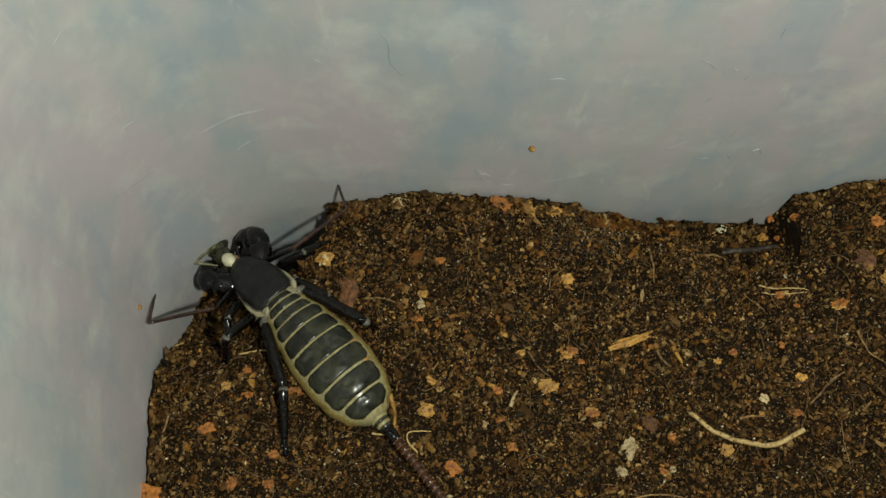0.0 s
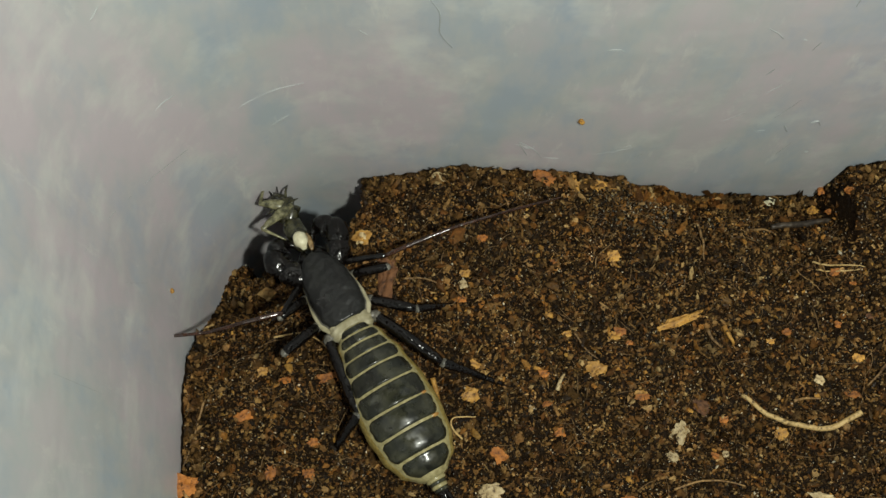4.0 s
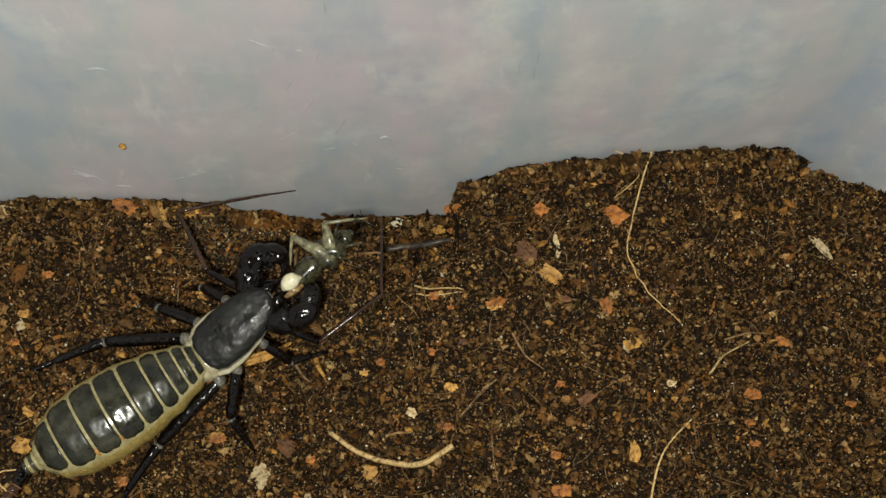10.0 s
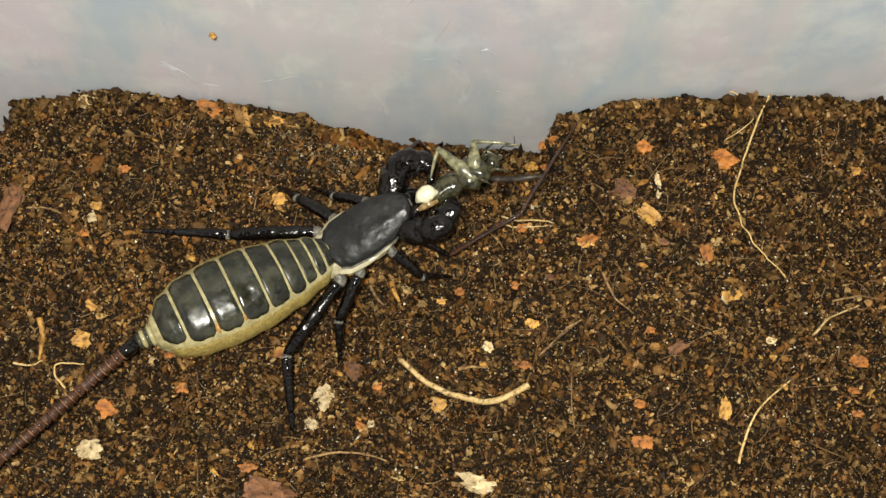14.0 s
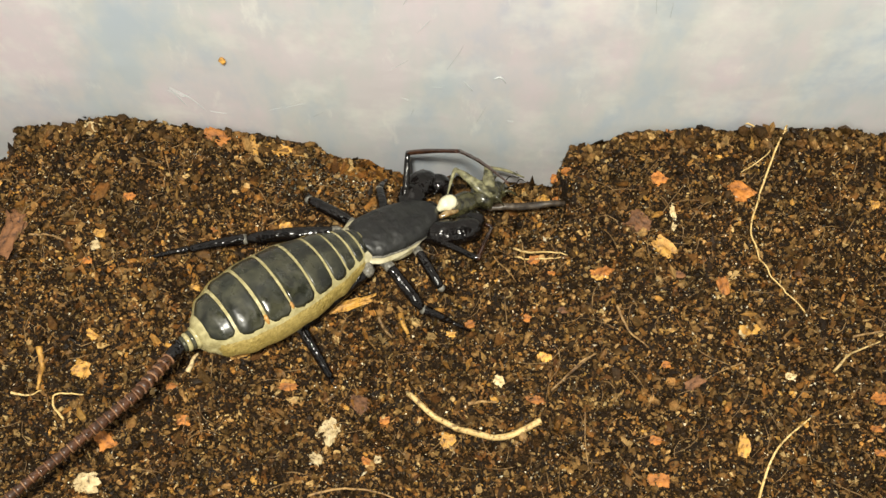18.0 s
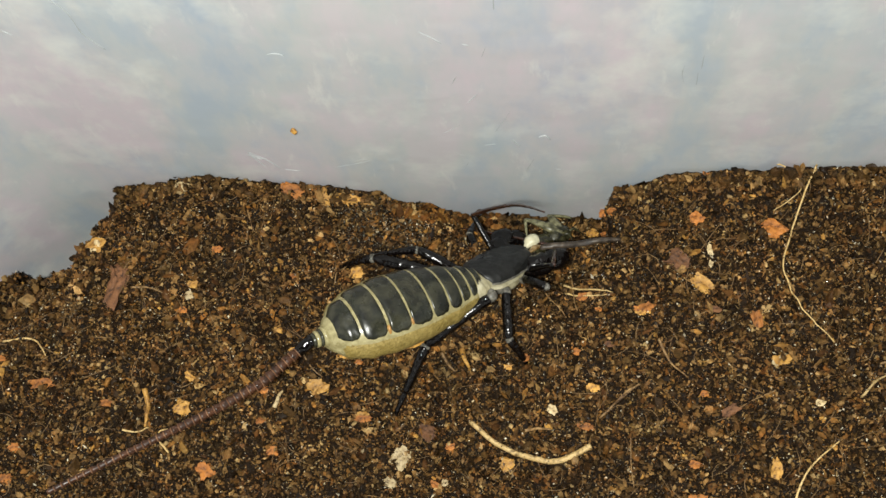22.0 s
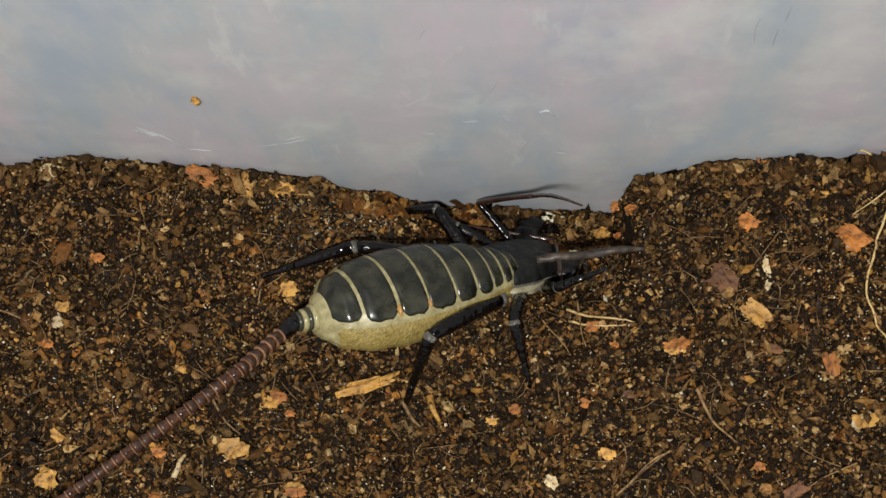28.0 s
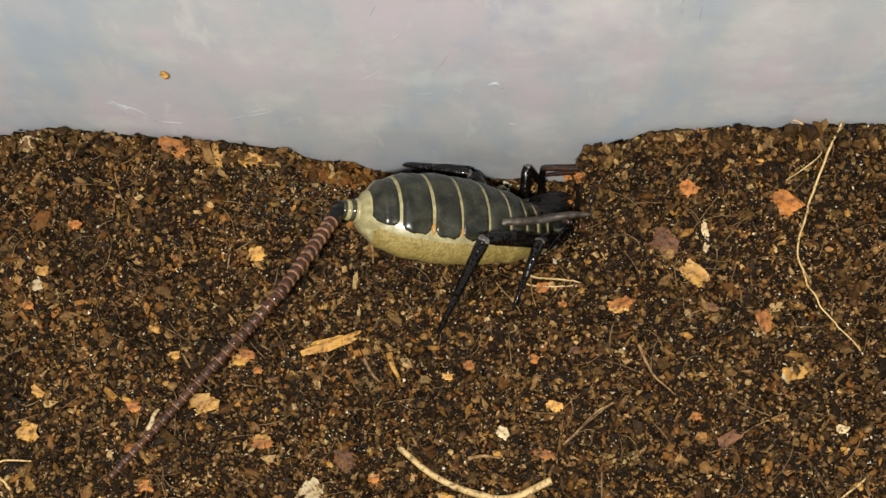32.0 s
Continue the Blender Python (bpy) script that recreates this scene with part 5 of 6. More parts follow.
# scratches and scuffs in the plastic, and wall glints drawn as pale strokes: a row of points on the wall, and the half
# width
SCUFFS_AND_GLINTS = [
    (0.00009, (-0.0991, 0.0169, 0.0501), (-0.0977, 0.0184, 0.0502), (-0.0963, 0.0199, 0.0494)),
    (0.00008, (-0.0864, 0.0251, 0.0248), (-0.0840, 0.0260, 0.0262), (-0.0820, 0.0267, 0.0270)),
    (0.00011, (-0.0610, 0.0292, 0.0604), (-0.0587, 0.0289, 0.0551), (-0.0585, 0.0286, 0.0496), (-0.0567, 0.0284, 0.0454)),
    (0.00012, (-0.0335, 0.0284, 0.0433), (-0.0317, 0.0283, 0.0437), (-0.0306, 0.0283, 0.0430)),
    (0.00011, (0.0004, 0.0289, 0.0541), (0.0004, 0.0290, 0.0571)),
    (0.00005, (-0.1049, -0.0042, 0.0382), (-0.1043, -0.0016, 0.0279)),
    (0.00006, (-0.0978, 0.0166, 0.0269), (-0.0966, 0.0179, 0.0263)),
    (0.00010, (-0.0701, 0.0287, 0.0507), (-0.0690, 0.0286, 0.0496)),
    (0.00013, (-0.0439, 0.0267, 0.0115), (-0.0420, 0.0264, 0.0061)),
    (0.00006, (-0.0296, 0.0265, 0.0054), (-0.0268, 0.0265, 0.0066)),
    (0.00011, (-0.1003, 0.0173, 0.0761), (-0.0992, 0.0188, 0.0770)),
    (0.00005, (-0.0005, 0.0271, 0.0190), (0.0010, 0.0273, 0.0228), (0.0020, 0.0274, 0.0259)),
    (0.00007, (0.0280, 0.0279, 0.0343), (0.0275, 0.0280, 0.0372), (0.0276, 0.0281, 0.0389)),
    (0.00008, (-0.0438, 0.0268, 0.0117), (-0.0424, 0.0266, 0.0091), (-0.0407, 0.0267, 0.0099)),
    (0.00005, (-0.0261, 0.0265, 0.0067), (-0.0229, 0.0266, 0.0081)),
    (0.00005, (0.0093, 0.0264, 0.0048), (0.0104, 0.0264, 0.0044)),
    (0.00003, (-0.0075, 0.0267, 0.0108), (-0.0062, 0.0267, 0.0099)),
    (0.00003, (-0.0221, 0.0263, 0.0042), (-0.0204, 0.0264, 0.0056)),
    (0.00021, (0.0065, 0.0270, 0.0168), (0.0076, 0.0270, 0.0175), (0.0085, 0.0269, 0.0159)),
    (0.00005, (-0.0093, 0.0271, 0.0181), (-0.0062, 0.0272, 0.0213)),
    (0.00007, (-0.0018, 0.0282, 0.0421), (-0.0011, 0.0284, 0.0447)),
    (0.00007, (0.0301, 0.0280, 0.0383), (0.0300, 0.0283, 0.0419)),
    (0.00004, (-0.0263, 0.0266, 0.0075), (-0.0232, 0.0266, 0.0092)),
    (0.00008, (-0.0067, 0.0279, 0.0343), (-0.0058, 0.0279, 0.0367)),
    (0.00005, (-0.0026, 0.0268, 0.0141), (-0.0006, 0.0268, 0.0145)),
    (0.00005, (0.0043, 0.0263, 0.0037), (0.0058, 0.0266, 0.0088)),
    (0.00012, (-0.0437, 0.0267, 0.0117), (-0.0409, 0.0266, 0.0083), (-0.0393, 0.0264, 0.0048)),
    (0.00017, (0.0022, 0.0269, 0.0159), (0.0035, 0.0268, 0.0134)),
    (0.00005, (-0.0063, 0.0264, 0.0050), (-0.0056, 0.0266, 0.0078)),
    (0.00010, (-0.0103, 0.0286, 0.0488), (-0.0086, 0.0285, 0.0474), (-0.0073, 0.0284, 0.0458)),
    (0.00007, (-0.0044, 0.0284, 0.0456), (-0.0035, 0.0284, 0.0453)),
    (0.00010, (-0.0048, 0.0276, 0.0281), (-0.0029, 0.0277, 0.0314)),
    (0.00008, (0.0300, 0.0278, 0.0337), (0.0298, 0.0280, 0.0370)),
    (0.00007, (-0.0445, 0.0267, 0.0107), (-0.0413, 0.0266, 0.0091)),
    (0.00006, (-0.0387, 0.0264, 0.0048), (-0.0360, 0.0264, 0.0041)),
    # long arc: the reflection along the rounded corner, drawn as a pale stroke
    (0.00010, (-0.0920, 0.0226, 0.0343), (-0.0889, 0.0245, 0.0354), (-0.0848, 0.0263, 0.0361), (-0.0794, 0.0276, 0.0362)),
    (0.00005, (-0.1058, -0.0055, 0.0560), (-0.1053, 0.0012, 0.0489), (-0.1028, 0.0095, 0.0403), (-0.0973, 0.0177, 0.0345)),
    (0.00003, (-0.1061, -0.0219, 0.0637), (-0.1057, -0.0217, 0.0551), (-0.1052, -0.0214, 0.0441)),
]
for half, *row in SCUFFS_AND_GLINTS:
    pts = through_points(row, 5)
    part("scratch_glint", swept(pts, [half * 0.8 * (0.25 + 0.75 * math.sin(math.pi * (0.06 + 0.88 * i / (len(pts) - 1)))) for i in range(len(pts))], 8, 0.3, 0.6), SCRATCH_GLINT, tub_ob)

# ---- where the knees, ankles and feet go: seconds and places in millimetres ----
STEPS = {
    'L1': [(0, (-92.5, 0.5, 8.3), (-96.9, 0.5, 9.1), (-102.7, 5.8, 6.1)), (1, (-90.8, -2.6, 9.0), (-97.0, -4.4, 10.2), (-104.7, -3.6, 7.3)), (2, (-93.7, -9.1, 10.4), (-99.3, -12.5, 11.5), (-102.1, -13.4, 9.3)),
        (3, (-91.3, -7.1, 9.9), (-98.3, -14.4, 12.0), (-105.4, -22.7, 9.2)), (5.5, (-76.4, 5.8, 7.7), (-95.1, 9.3, 7.9), (-96.6, 23.6, 12.0)), (6, (-79.4, 0.4, 8.2), (-79.2, 10.6, 8.1), (-66.2, 23.6, 10.4)),
        (6.5, (-69.1, 3.3, 8.3), (-69.4, 17.4, 8.0), (-51.9, 23.6, 28.7)), (8, (-42.4, 11.3, 6.6), (-33.9, 18.1, 5.4), (-18.2, 23.6, 4.1)), (10.5, (-24.6, 14.3, 2.3), (-25.0, 19.7, 2.7), (-18.2, 23.6, -0.4)),
        (11, (-16.8, 18.3, -0.9), (-11.3, 23.1, -5.9), (-3.8, 23.6, -9.6)), (13, (-9.7, 17.1, -1.1), (-6.1, 19.5, -4.0), (-2.3, 21.9, -9.4)), (16, (-9.0, 12.7, 3.2), (-5.5, 14.9, 2.4), (-1.3, 22.2, -9.8)),
        (17.5, (-7.6, 23.6, -4.6), (1.0, 23.6, -4.0), (8.9, 21.4, -9.0)), (18, (-6.4, 21.3, 4.4), (1.8, 16.5, 13.3), (8.4, 4.3, 29.0)), (19, (-6.6, 22.9, 1.3), (1.2, 17.2, 10.2), (10.9, 7.7, 26.3)), (20, (-4.0, 22.9, -0.5), (3.1, 17.9, 9.2), (15.0, 8.7, 23.9)),
        (21, (-6.0, 22.9, -0.8), (1.3, 16.7, 8.8), (8.5, 6.4, 25.6)), (23, (-7.9, 24.6, -2.6), (1.5, 20.1, 6.9), (7.3, 14.4, 26.3)), (24, (-6.5, 24.6, -3.4), (2.5, 20.1, 6.1), (6.8, 13.8, 25.6)),
        (25, (-5.2, 24.6, -4.4), (3.9, 20.8, 4.8), (6.5, 14.6, 24.7)), (28, (-1.5, 24.6, -9.5), (6.5, 21.8, 0.6), (11.4, 14.6, 19.7)), (29, (5.9, 24.5, -7.7), (13.1, 20.3, 2.4), (14.3, 13.7, 22.2)),
        (31, (12.9, 24.6, -10.1), (18.2, 20.6, 1.4), (17.1, 13.4, 21.2)), (32, (14.6, 23.6, -9.3), (17.8, 23.6, -6.5), (18.8, 23.6, -9.2))],
    'R1': [(0, (-77.7, 13.5, 6.9), (-73.5, 16.4, 7.9), (-68.8, 23.6, 7.1)), (1, (-73.9, 9.4, 7.5), (-69.9, 19.6, 6.7), (-68.2, 23.6, 20.4)), (2, (-77.3, 13.4, 6.9), (-67.8, 16.2, 8.4), (-59.2, 20.8, 5.6)),
        (3, (-72.5, 11.9, 7.4), (-61.2, 17.8, 8.5), (-48.8, 23.6, 8.4)), (5.5, (-56.8, 0.7, 9.0), (-46.9, 4.0, 9.0), (-35.3, 6.9, 3.5)), (6.5, (-41.8, -3.8, 6.8), (-32.3, 12.1, 4.6), (-31.0, 23.6, 6.6)),
        (7, (-35.8, -12.1, 5.4), (-22.9, -12.7, 4.2), (-15.6, -12.6, 1.3)), (8, (-24.4, -8.6, 3.3), (-11.1, -5.5, 3.5), (-0.1, -3.3, 2.3)), (9, (-14.4, -10.4, 2.3), (-2.2, -11.3, 3.2), (3.5, -9.1, 2.0)),
        (10.5, (-0.1, -0.3, 3.7), (6.9, 9.3, 6.4), (8.6, 23.6, -1.3)), (11, (1.6, -1.2, 3.7), (7.5, 2.7, 5.8), (20.4, 13.4, 5.8)), (13, (3.1, -0.1, 4.0), (11.9, 7.3, 6.7), (21.6, 21.2, 2.8)),
        (16, (-0.7, -4.0, 3.2), (10.4, -4.3, 5.6), (14.9, 10.4, 5.2)), (18, (5.5, 2.4, 4.6), (10.0, 20.0, -13.0), (-14.0, 23.5, -15.0)), (20, (9.2, 7.4, 5.4), (10.0, 20.0, -13.0), (-14.0, 23.5, -15.0)),
        (25, (9.9, 9.3, 5.6), (10.0, 20.0, -13.0), (-14.0, 23.5, -15.0)), (28, (10.3, 10.4, 5.7), (10.0, 20.0, -13.0), (-14.0, 23.5, -15.0)), (32, (15.4, 11.7, 5.8), (10.0, 20.0, -13.0), (-14.0, 23.5, -15.0))],
    'L2': [(0, (-90.1, -1.0, 7.6), (-89.5, -5.4, 4.2)), (3, (-89.5, -2.1, 7.8), (-93.0, -4.7, 4.0)), (6.5, (-66.5, -0.0, 7.6), (-69.1, 2.6, 2.9)),
        (8, (-46.0, 4.3, 6.8), (-48.3, 6.6, 2.8)), (10.5, (-22.9, 10.6, 1.2), (-24.8, 10.0, -3.2)), (11, (-19.3, 9.8, 1.4), (-20.6, 12.0, -3.1)),
        (13, (-19.1, 10.1, 1.4), (-20.3, 12.9, -3.2)), (16, (-17.5, 7.9, 1.5), (-24.0, 12.2, -3.1)), (18, (-12.1, 20.9, -5.7), (-10.1, 23.6, -11.4)),
        (20, (-7.7, 21.4, -8.0), (-8.4, 23.6, -10.8)), (25, (-7.4, 20.9, -7.7), (-2.5, 19.5, -10.9)), (28, (-4.5, 20.4, -7.6), (-9.8, 23.2, -13.2)),
        (30, (7.0, 23.6, -6.4), (8.4, 23.6, -11.6)), (32, (12.2, 23.1, -12.0), (14.9, 23.6, -14.9))],
    'L3': [(0, (-88.5, -2.7, 8.0), (-90.0, -5.9, 4.3)), (3, (-85.4, -5.9, 8.5), (-88.1, -9.3, 4.9)), (6.5, (-73.1, -9.5, 7.9), (-78.2, -8.4, 3.9)),
        (8, (-57.8, -4.2, 7.7), (-61.9, -2.5, 3.4)), (10.5, (-29.3, 8.3, 1.8), (-30.5, 11.1, -2.3)), (11, (-25.7, 7.4, 1.2), (-28.2, 10.4, -2.8)),
        (13, (-25.2, 9.0, 1.2), (-26.9, 11.3, -2.9)), (16, (-23.3, 10.4, 1.2), (-24.5, 12.4, -3.1)), (18, (-22.7, 13.3, 1.2), (-23.9, 16.3, -3.4)),
        (20, (-18.0, 14.1, 0.9), (-25.0, 13.6, -3.0)), (25, (-14.8, 13.6, 1.2), (-25.9, 12.9, -2.9)), (28, (-5.3, 20.3, -7.5), (-12.9, 23.1, -11.5)),
        (30, (-2.1, 23.6, -12.1), (-9.9, 20.3, -10.1)), (32, (3.0, 23.6, -5.1), (-2.0, 23.6, -6.5))],
    'L4': [(0, (-79.4, -11.3, 8.8), (-78.8, -23.6, 4.9)), (3, (-75.9, -14.1, 8.6), (-77.0, -24.0, 4.5)), (6.5, (-69.2, -18.2, 7.6), (-75.2, -24.8, 4.1)),
        (8, (-55.9, -9.1, 7.2), (-62.7, -12.7, 2.7)), (10.5, (-33.0, 0.9, 3.2), (-45.8, -0.9, 2.4)), (11, (-33.3, -0.1, 3.3), (-43.5, 0.5, 1.9)),
        (13, (-33.4, 0.2, 3.3), (-44.7, 1.3, 2.2)), (16, (-32.7, 2.6, 2.9), (-44.3, 2.1, 2.1)), (18, (-32.5, 5.1, 2.7), (-43.9, 2.6, 2.0)),
        (20, (-21.9, 10.0, 1.2), (-28.9, 10.4, -2.7)), (25, (-19.1, 10.1, 1.4), (-29.5, 10.0, -2.6)), (28, (-15.2, 14.3, 0.9), (-29.9, 11.0, -2.5)),
        (30, (-9.1, 20.2, -10.2), (-19.4, 17.4, -4.6)), (31, (0.2, 23.1, -15.1), (-11.0, 20.5, -9.8)), (32, (5.0, 23.6, -12.9), (-6.3, 22.7, -14.2))],
    'R2': [(0, (-74.9, 13.7, 6.1), (-71.0, 16.9, 1.6)), (3, (-76.9, 9.1, 6.3), (-74.8, 12.6, 1.7)), (6.5, (-47.0, -6.2, 6.7), (-49.1, -6.5, 2.5)),
        (8, (-32.2, -12.7, 3.7), (-28.8, -10.4, -1.3)), (10.5, (-4.5, -4.6, 1.8), (2.0, -1.8, -1.7)), (11, (-2.5, -3.7, 2.0), (2.2, -2.6, -1.8)),
        (13, (-0.4, -5.7, 2.0), (3.2, -3.1, -1.7)), (16, (-0.2, -6.2, 1.9), (2.0, -3.8, -2.0)), (18, (0.5, -3.0, 2.4), (1.4, -1.1, -1.7)),
        (20, (7.5, 3.8, 3.9), (8.5, 4.7, -0.3)), (25, (7.9, 5.3, 4.1), (9.2, 6.9, -0.0)), (28, (10.4, 8.5, 4.6), (11.4, 10.2, 0.4)),
        (30, (10.6, 9.1, 4.7), (12.3, 9.3, 0.5)), (32, (14.0, 10.3, 5.1), (15.0, 9.8, 0.8))],
    'R3': [(0, (-71.4, 4.0, 7.1), (-67.5, 1.9, 3.1)), (3, (-66.6, 3.3, 7.5), (-60.4, 4.6, 3.5)), (6.5, (-49.0, -19.2, 5.6), (-46.0, -18.0, 1.1)),
        (8, (-35.6, -21.3, 4.2), (-30.5, -21.8, -1.0)), (10.5, (-17.5, -14.9, 1.5), (-15.0, -18.0, -3.3)), (11, (-16.0, -14.6, 1.3), (-14.0, -18.2, -3.4)),
        (13, (-15.0, -15.2, 1.2), (-13.9, -17.3, -3.4)), (16, (-14.9, -12.7, 1.2), (-12.8, -17.5, -3.5)), (18, (-1.5, -6.9, 1.7), (3.3, -6.5, -2.1)),
        (20, (1.5, -4.1, 2.4), (4.1, -6.5, -2.0)), (25, (1.3, -1.1, 2.7), (4.3, -5.4, -1.9)), (28, (3.7, 2.3, 6.4), (6.0, -2.1, -1.3)),
        (30, (5.4, 2.2, 6.5), (6.6, -3.6, -1.4)), (31, (7.5, 9.9, 7.5), (8.1, 1.1, -0.7)), (32, (10.0, 9.0, 7.6), (10.0, 1.0, -0.4))],
    'R4': [(0, (-68.3, 1.2, 7.4), (-63.3, -1.0, 3.3)), (3, (-63.2, -4.3, 7.7), (-51.8, -8.9, 2.5)), (6.5, (-52.5, -26.0, 5.4), (-49.9, -26.5, 0.9)),
        (8, (-46.3, -20.8, 5.3), (-51.0, -26.1, 0.9)), (10.5, (-26.3, -15.9, 2.7), (-33.0, -24.0, -0.6)), (11, (-23.8, -19.2, 2.4), (-23.2, -23.8, -2.0)),
        (13, (-22.4, -18.3, 2.1), (-21.4, -25.5, -2.2)), (16, (-21.9, -16.7, 2.0), (-21.1, -26.2, -2.2)), (18, (-18.4, -5.5, 1.6), (-18.0, -13.4, -2.9)),
        (20, (-13.9, -4.9, 1.5), (-17.0, -14.2, -3.0)), (25, (-11.1, -4.1, 1.6), (-16.6, -13.0, -3.0)), (28, (-4.3, 3.0, 5.7), (-9.9, -5.9, -3.0)),
        (30, (-1.3, 2.8, 6.0), (-9.1, -6.1, -3.0)), (31, (0.1, 3.0, 6.1), (-10.9, -8.1, -3.1)), (32, (5.1, 9.6, 7.2), (0.0, -1.7, -1.9))],
}
WHIP = [(0, (-57.5, -24.4, 6.0), (-47.1, -38.3, 8.0)),
    (1, (-56.5, -26.7, 6.0), (-49.6, -39.4, 8.0)),
    (3, (-56.5, -28.2, 6.0), (-49.4, -39.3, 8.0)),
    (5.5, (-61, -50, 8), (-56, -72, 8)),
    (6.5, (-72, -56, 8), (-80, -76, 8)),
    (8, (-76, -46, 8), (-92, -62, 8)),
    (10.5, (-49.3, -23.8, 8.0), (-58.7, -33.1, 10.0)),
    (11, (-50.9, -28.5, 8.0), (-61.0, -41.3, 10.0)),
    (13, (-48.8, -25.3, 8.0), (-59.6, -39.1, 10.0)),
    (16, (-50.2, -20.4, 8.0), (-63.0, -31.2, 10.0)),
    (18, (-41.2, -23.2, 16.0), (-53.7, -36.2, 18.0)),
    (20, (-37.6, -17.1, 16.0), (-54.4, -32.7, 18.0)),
    (21.5, (-39.0, -18.2, 16.0), (-54.4, -28.0, 18.0)),
    (23, (-38.8, -11.9, 16.0), (-59.6, -22.4, 18.0)),
    (25, (-33.6, -8.5, 16.0), (-53.2, -16.0, 18.0)),
    (28, (-29.9, -6.7, 16.0), (-44.2, -18.4, 18.0)),
    (30, (-28.4, -2.9, 16.0), (-41.3, -9.6, 18.0)),
    (31, (-24.4, -2.5, 16.0), (-37.4, -12.7, 18.0)),
    (32, (-18.9, -0.5, 16.0), (-28.6, -12.9, 18.0))]

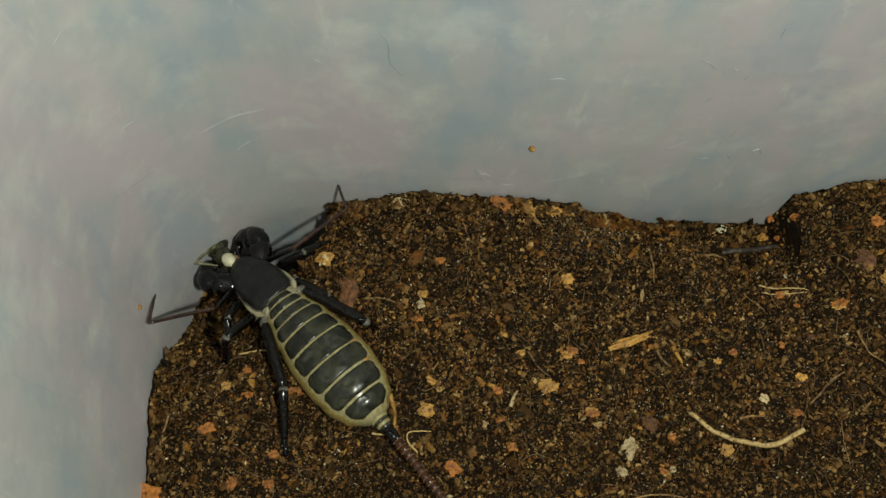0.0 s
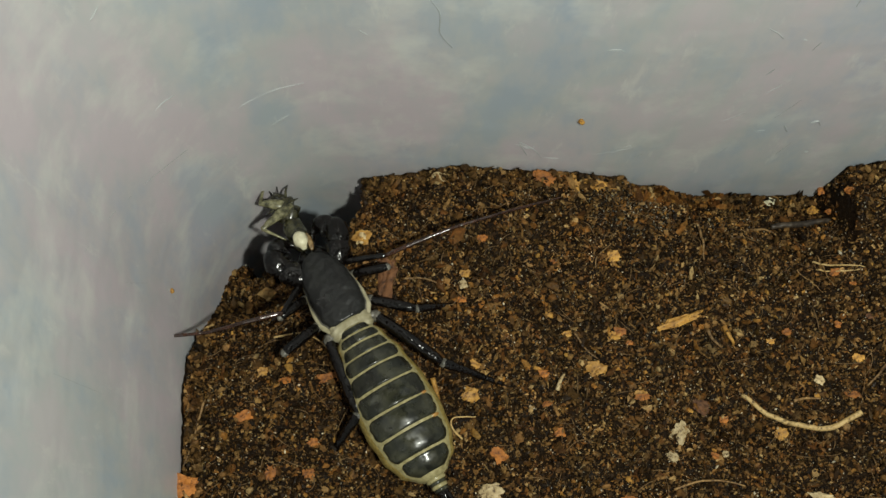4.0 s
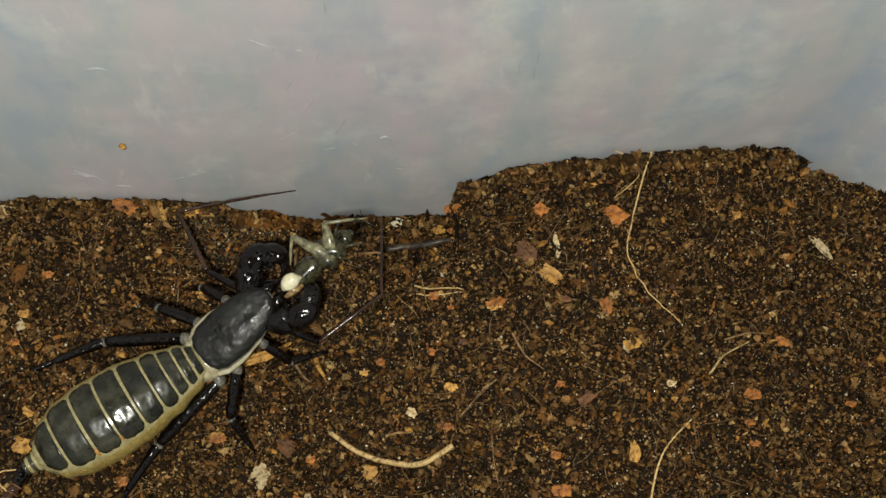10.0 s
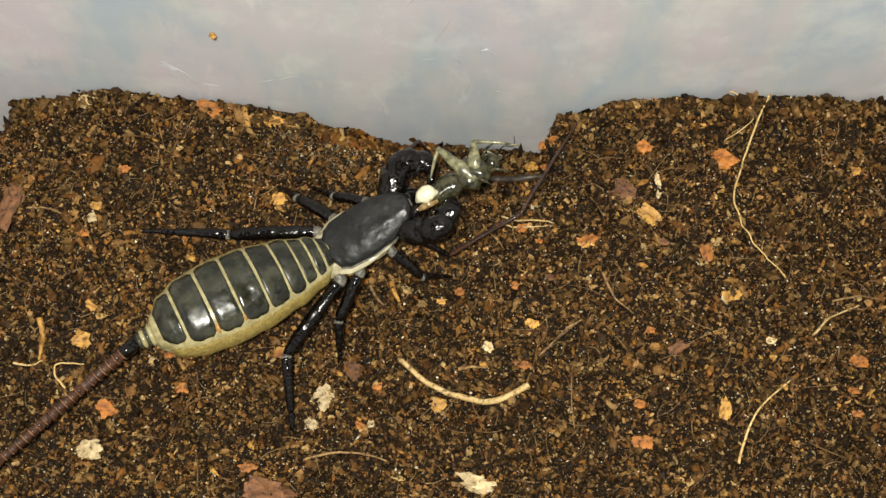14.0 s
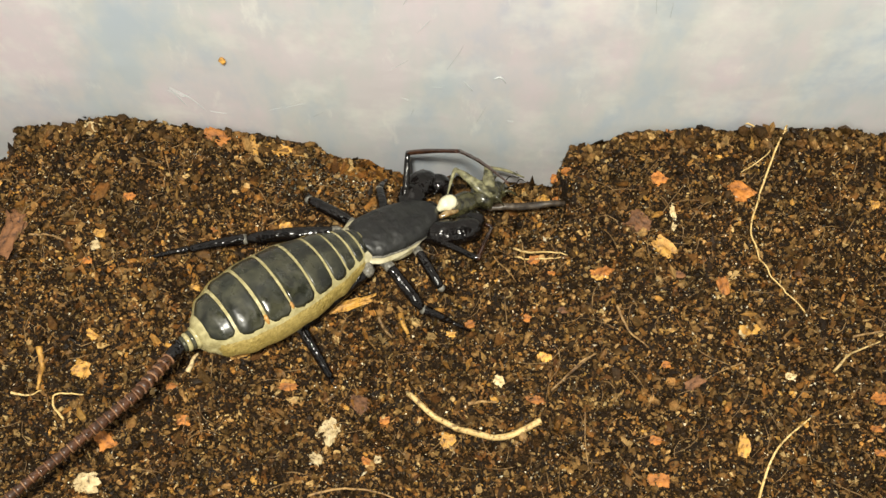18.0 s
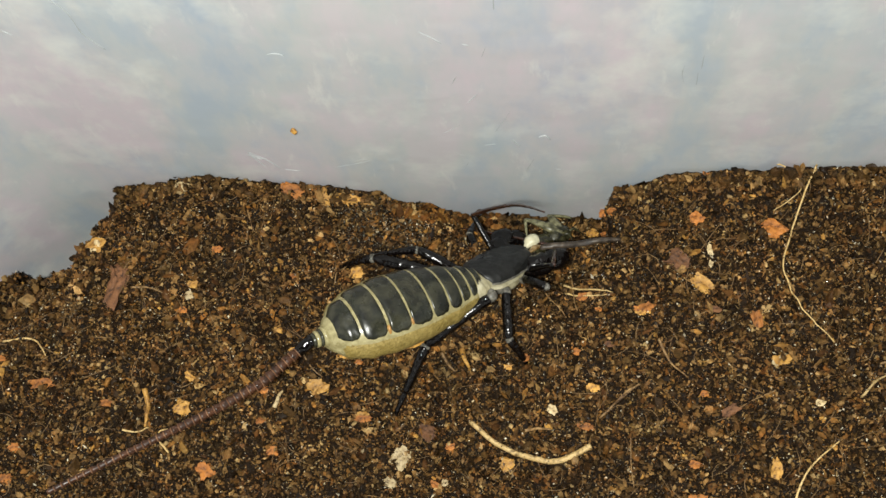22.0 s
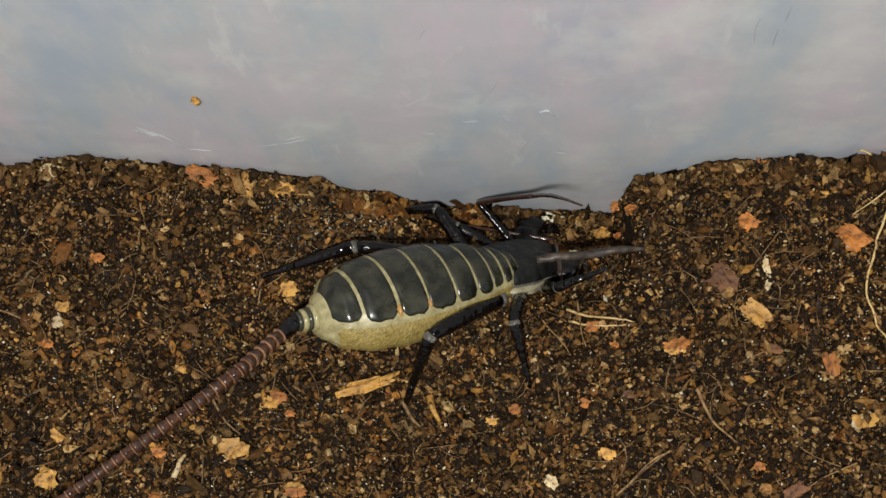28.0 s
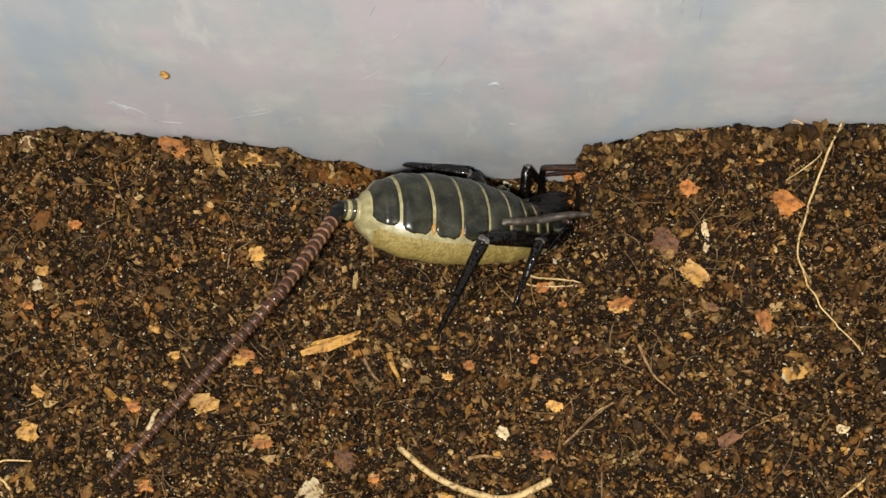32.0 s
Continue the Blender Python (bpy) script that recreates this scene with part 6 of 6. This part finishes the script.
# ---- how the animal goes: seconds, waist, way to the head, way to the tail, roll of head and abdomen, slide of the abdomen ----
BODY = [
    (0, (-0.0800, 0.0034, 0.0050), (-0.590, 0.640, -0.493), (0.632, -0.775, 0.029), 0, 0, -0.0016),
    (1, (-0.0795, 0.0000, 0.0050), (-0.529, 0.710, -0.465), (0.699, -0.715, 0.022), 0, 0, -0.0015),
    (2, (-0.0771, -0.0014, 0.0058), (-0.553, 0.722, -0.417), (0.625, -0.780, 0.036), 0, 0, -0.0002),
    (3, (-0.0770, -0.0013, 0.0066), (-0.553, 0.707, -0.441), (0.612, -0.791, 0.005), 0, 0, 0.0002),
    (5.5, (-0.0691, -0.0096, 0.0070), (-0.150, 0.961, 0.233), (0.155, -0.988, 0.001), 0, 0, 0.0008),
    (6, (-0.0651, -0.0122, 0.0072), (0.006, 0.966, 0.257), (0.020, -1.000, 0.003), 0, 0, 0.0013),
    (6.5, (-0.0607, -0.0142, 0.0073), (0.203, 0.944, 0.259), (-0.207, -0.978, -0.007), 0, 0, 0.0017),
    (7, (-0.0555, -0.0132, 0.0067), (0.526, 0.803, 0.281), (-0.372, -0.924, -0.094), 0, 0, -0.0000),
    (7.5, (-0.0517, -0.0123, 0.0073), (0.709, 0.661, 0.245), (-0.522, -0.852, -0.036), 0, 0, 0.0008),
    (8, (-0.0457, -0.0112, 0.0070), (0.705, 0.664, 0.248), (-0.662, -0.747, 0.056), 0, 0, 0.0012),
    (8.5, (-0.0401, -0.0091, 0.0070), (0.827, 0.510, 0.237), (-0.879, -0.476, 0.028), 0, 0, 0.0007),
    (9, (-0.0341, -0.0074, 0.0073), (0.835, 0.505, 0.220), (-0.827, -0.549, 0.121), 0, 0, 0.0016),
    (9.5, (-0.0278, -0.0060, 0.0072), (0.864, 0.450, 0.226), (-0.815, -0.572, 0.097), 0, 0, 0.0014),
    (10, (-0.0236, -0.0049, 0.0067), (0.780, 0.576, 0.244), (-0.873, -0.488, -0.011), 0, 0, 0.0003),
    (10.5, (-0.0200, -0.0048, 0.0062), (0.835, 0.491, 0.248), (-0.851, -0.525, 0.017), 0, 0, 0.0003),
    (11, (-0.0193, -0.0046, 0.0059), (0.814, 0.526, 0.245), (-0.849, -0.519, 0.095), 0, 0, 0.0005),
    (11.5, (-0.0159, -0.0034, 0.0056), (0.821, 0.511, 0.256), (-0.851, -0.507, 0.136), 2, 1, 0.0008),
    (12, (-0.0171, -0.0042, 0.0051), (0.783, 0.576, 0.234), (-0.895, -0.443, 0.044), 4, 2, -0.0007),
    (13, (-0.0162, -0.0033, 0.0053), (0.811, 0.514, 0.280), (-0.847, -0.514, 0.135), 6, 3, 0.0001),
    (16, (-0.0146, -0.0009, 0.0056), (0.892, 0.376, 0.252), (-0.911, -0.413, 0.019), 8, 5, -0.0004),
    (17, (-0.0160, -0.0003, 0.0053), (0.904, 0.365, 0.222), (-0.901, -0.432, 0.029), 10, 6, 0.0000),
    (17.5, (-0.0155, 0.0020, 0.0047), (0.842, 0.488, -0.231), (-0.854, -0.519, 0.031), 12, 7, -0.0017),
    (18, (-0.0136, 0.0035, 0.0046), (0.783, 0.527, -0.329), (-0.761, -0.605, 0.234), 14, 7, -0.0014),
    (19, (-0.0091, 0.0052, 0.0032), (0.674, 0.597, -0.435), (-0.725, -0.539, 0.429), 20, 9, -0.0013),
    (20, (-0.0064, 0.0057, 0.0028), (0.630, 0.584, -0.512), (-0.742, -0.497, 0.450), 26, 11, -0.0010),
    (21, (-0.0047, 0.0047, 0.0023), (0.548, 0.587, -0.596), (-0.799, -0.435, 0.415), 27, 12, -0.0006),
    (22, (-0.0045, 0.0057, 0.0024), (0.561, 0.526, -0.639), (-0.812, -0.432, 0.392), 28, 13, -0.0009),
    (23, (-0.0045, 0.0062, 0.0018), (0.579, 0.523, -0.626), (-0.808, -0.404, 0.429), 28, 14, -0.0010),
    (24, (-0.0044, 0.0060, 0.0007), (0.574, 0.562, -0.596), (-0.765, -0.360, 0.535), 28, 16, -0.0008),
    (25, (-0.0043, 0.0075, 0.0007), (0.566, 0.518, -0.642), (-0.774, -0.406, 0.487), 28, 17, -0.0009),
    (28, (-0.0002, 0.0114, -0.0035), (0.650, 0.345, -0.677), (-0.821, -0.331, 0.466), 28, 24, -0.0048),
    (29, (0.0017, 0.0115, -0.0039), (0.586, 0.342, -0.735), (-0.841, -0.248, 0.481), 28, 24, -0.0047),
    (30, (0.0041, 0.0113, -0.0045), (0.544, 0.336, -0.769), (-0.836, -0.185, 0.516), 28, 24, -0.0054),
    (31, (0.0075, 0.0127, -0.0055), (0.485, 0.388, -0.784), (-0.851, -0.080, 0.519), 28, 25, -0.0051),
    (32, (0.0122, 0.0141, -0.0064), (0.464, 0.444, -0.766), (-0.890, -0.030, 0.456), 28, 25, -0.0036),
]

# how the prey shifts in the grip: seconds, forward and sideways in millimetres, dip in degrees
PREY = [(0, (-1.2, 0.6, 0)), (1, (0.4, 0.6, 0)), (3, (0.6, 0.2, 0)), (6, (1.0, 0.3, 0)), (8, (1.3, -1.0, 0)), (10, (1.4, -1.2, 0)), (11, (0.9, -0.4, 0)), (12, (0.5, -1.1, 0)), (16, (0.1, -0.8, 0)),
        (18, (-0.4, -0.8, -2)), (19, (-0.9, -1.0, -6)), (20, (-0.3, -0.4, -5)), (22, (0.4, 0.0, -3)), (23, (1.0, -1.0, -2)), (24, (1.3, -2.2, 0)), (25, (1.0, -2.4, 3)), (28, (0.0, -2.0, 14)), (30, (-1.2, -1.5, 24)), (32, (-2.4, -1.0, 32))]


def axis_pose(origin, ahead, roll=0.0):
    """A pose with its x axis along ahead and its z axis as high as it can be, rolled about x."""
    x = Vector(ahead).normalized()
    y = Vector((0, 0, 1)).cross(x).normalized()
    return Matrix.Translation(origin) @ Matrix((x, y, x.cross(y))).transposed().to_4x4() @ Matrix.Rotation(radians(roll), 4, "X")


def glide(rows, t):
    """The values of rows (seconds, list of numbers) at t, on a smooth line through them."""
    if t <= rows[0][0]:
        return rows[0][1]
    if t >= rows[-1][0]:
        return rows[-1][1]
    i = max(k for k in range(len(rows) - 1) if rows[k][0] <= t)
    (ta, a), (tb, b) = rows[i], rows[i + 1]
    tz, z = rows[max(0, i - 1)]
    tc, c = rows[min(len(rows) - 1, i + 2)]
    w, u = tb - ta, (t - ta) / (tb - ta)
    out = []
    for q, f, g, h in zip(z, a, b, c):
        m0, m1 = (g - q) / (tb - tz) * w, (h - f) / (tc - ta) * w
        out.append((2 * u ** 3 - 3 * u * u + 1) * f + (u ** 3 - 2 * u * u + u) * m0 + (3 * u * u - 2 * u ** 3) * g + (u ** 3 - u * u) * m1)
    return out


def motions():
    times = [k / 2 for k in range(65)]
    body = [(t, [*w, *h, *b, rh, ra, out]) for t, w, h, b, rh, ra, out in BODY]
    steps = {n: [(t, [v * MM for p in pts for v in p]) for t, *pts in rows] for n, rows in STEPS.items()}
    whip = [(t, [v * MM for p in pts for v in p]) for t, *pts in WHIP]
    root, belly, prey, stub = [], [], [], []
    limbs = {n: [[] for _ in made] for n, (_, _, made) in legs.items()}
    lashes = [[] for _ in tail]
    for t in times:
        v = glide(body, t)
        m = axis_pose(v[0:3], v[3:6], -v[9])
        back = m.inverted()
        rear = axis_pose(Vector(v[0:3]) + Vector(v[6:9]) * v[11], [-k for k in v[6:9]], -v[10])
        root.append((t, m))
        dip = glide(PREY, t)
        prey.append((t, m @ pose((14 + dip[0]) * MM, dip[1] * MM, 0, 0, dip[2], 0) @ pose(-14 * MM, 0, 0)))
        belly.append((t, back @ rear))
        for n, (hip, lengths, made) in legs.items():
            at, q = m @ hip, glide(steps[n], t)
            for i, length in enumerate(lengths):
                goal = Vector(q[3 * i:3 * i + 3])
                way = (goal - at).normalized() if (goal - at).length > 1e-5 else Vector((1, 0, 0))
                limbs[n][i].append((t, back @ axis_pose(at, way)))
                at = at + way * length
        q = glide(whip, t)
        at = start = rear @ Vector((-END - 2.6 * MM, 0, 0.35 * MM))
        line = through_points([start, start.lerp(Vector(q[0:3]), 0.35), q[0:3], q[3:6]], 10)
        line.append(line[-1] + (line[-1] - line[-2]).normalized() * 0.08)
        way = (line[4] - at).normalized()
        stub.append((t, back @ axis_pose(at, way)))
        at = at + way * 2.8 * MM
        for j in range(TAIL_COUNT):
            ahead = next((p for p in line if (p - start).length > 2.8 * MM + TAIL_STEP * (j + 1) * 0.97), line[-1])
            way = (ahead - at).normalized()
            lashes[j].append((t, back @ axis_pose(at, way)))
            at = at + way * TAIL_STEP
    walk(twig, [(0, axis_pose((0.007, 0.0168, -0.0108), (12, 1.0, -0.6))), (16.5, axis_pose((0.007, 0.0168, -0.0108), (12, 1.0, -0.6))),
                (19, axis_pose((0.0071, 0.0130, 0.0012), (10, 1.3, -0.7))), (32, axis_pose((0.0071, 0.0130, 0.0012), (10, 1.3, -0.7)))])
    walk(beast, root)
    walk(cricket, prey)
    walk(abdomen, belly)
    walk(tail_base, stub)
    for n, (_, _, made) in legs.items():
        for ob, rows in zip(made, limbs[n]):
            walk(ob, rows)
    for ob, rows in zip(tail, lashes):
        walk(ob, rows)


motions()
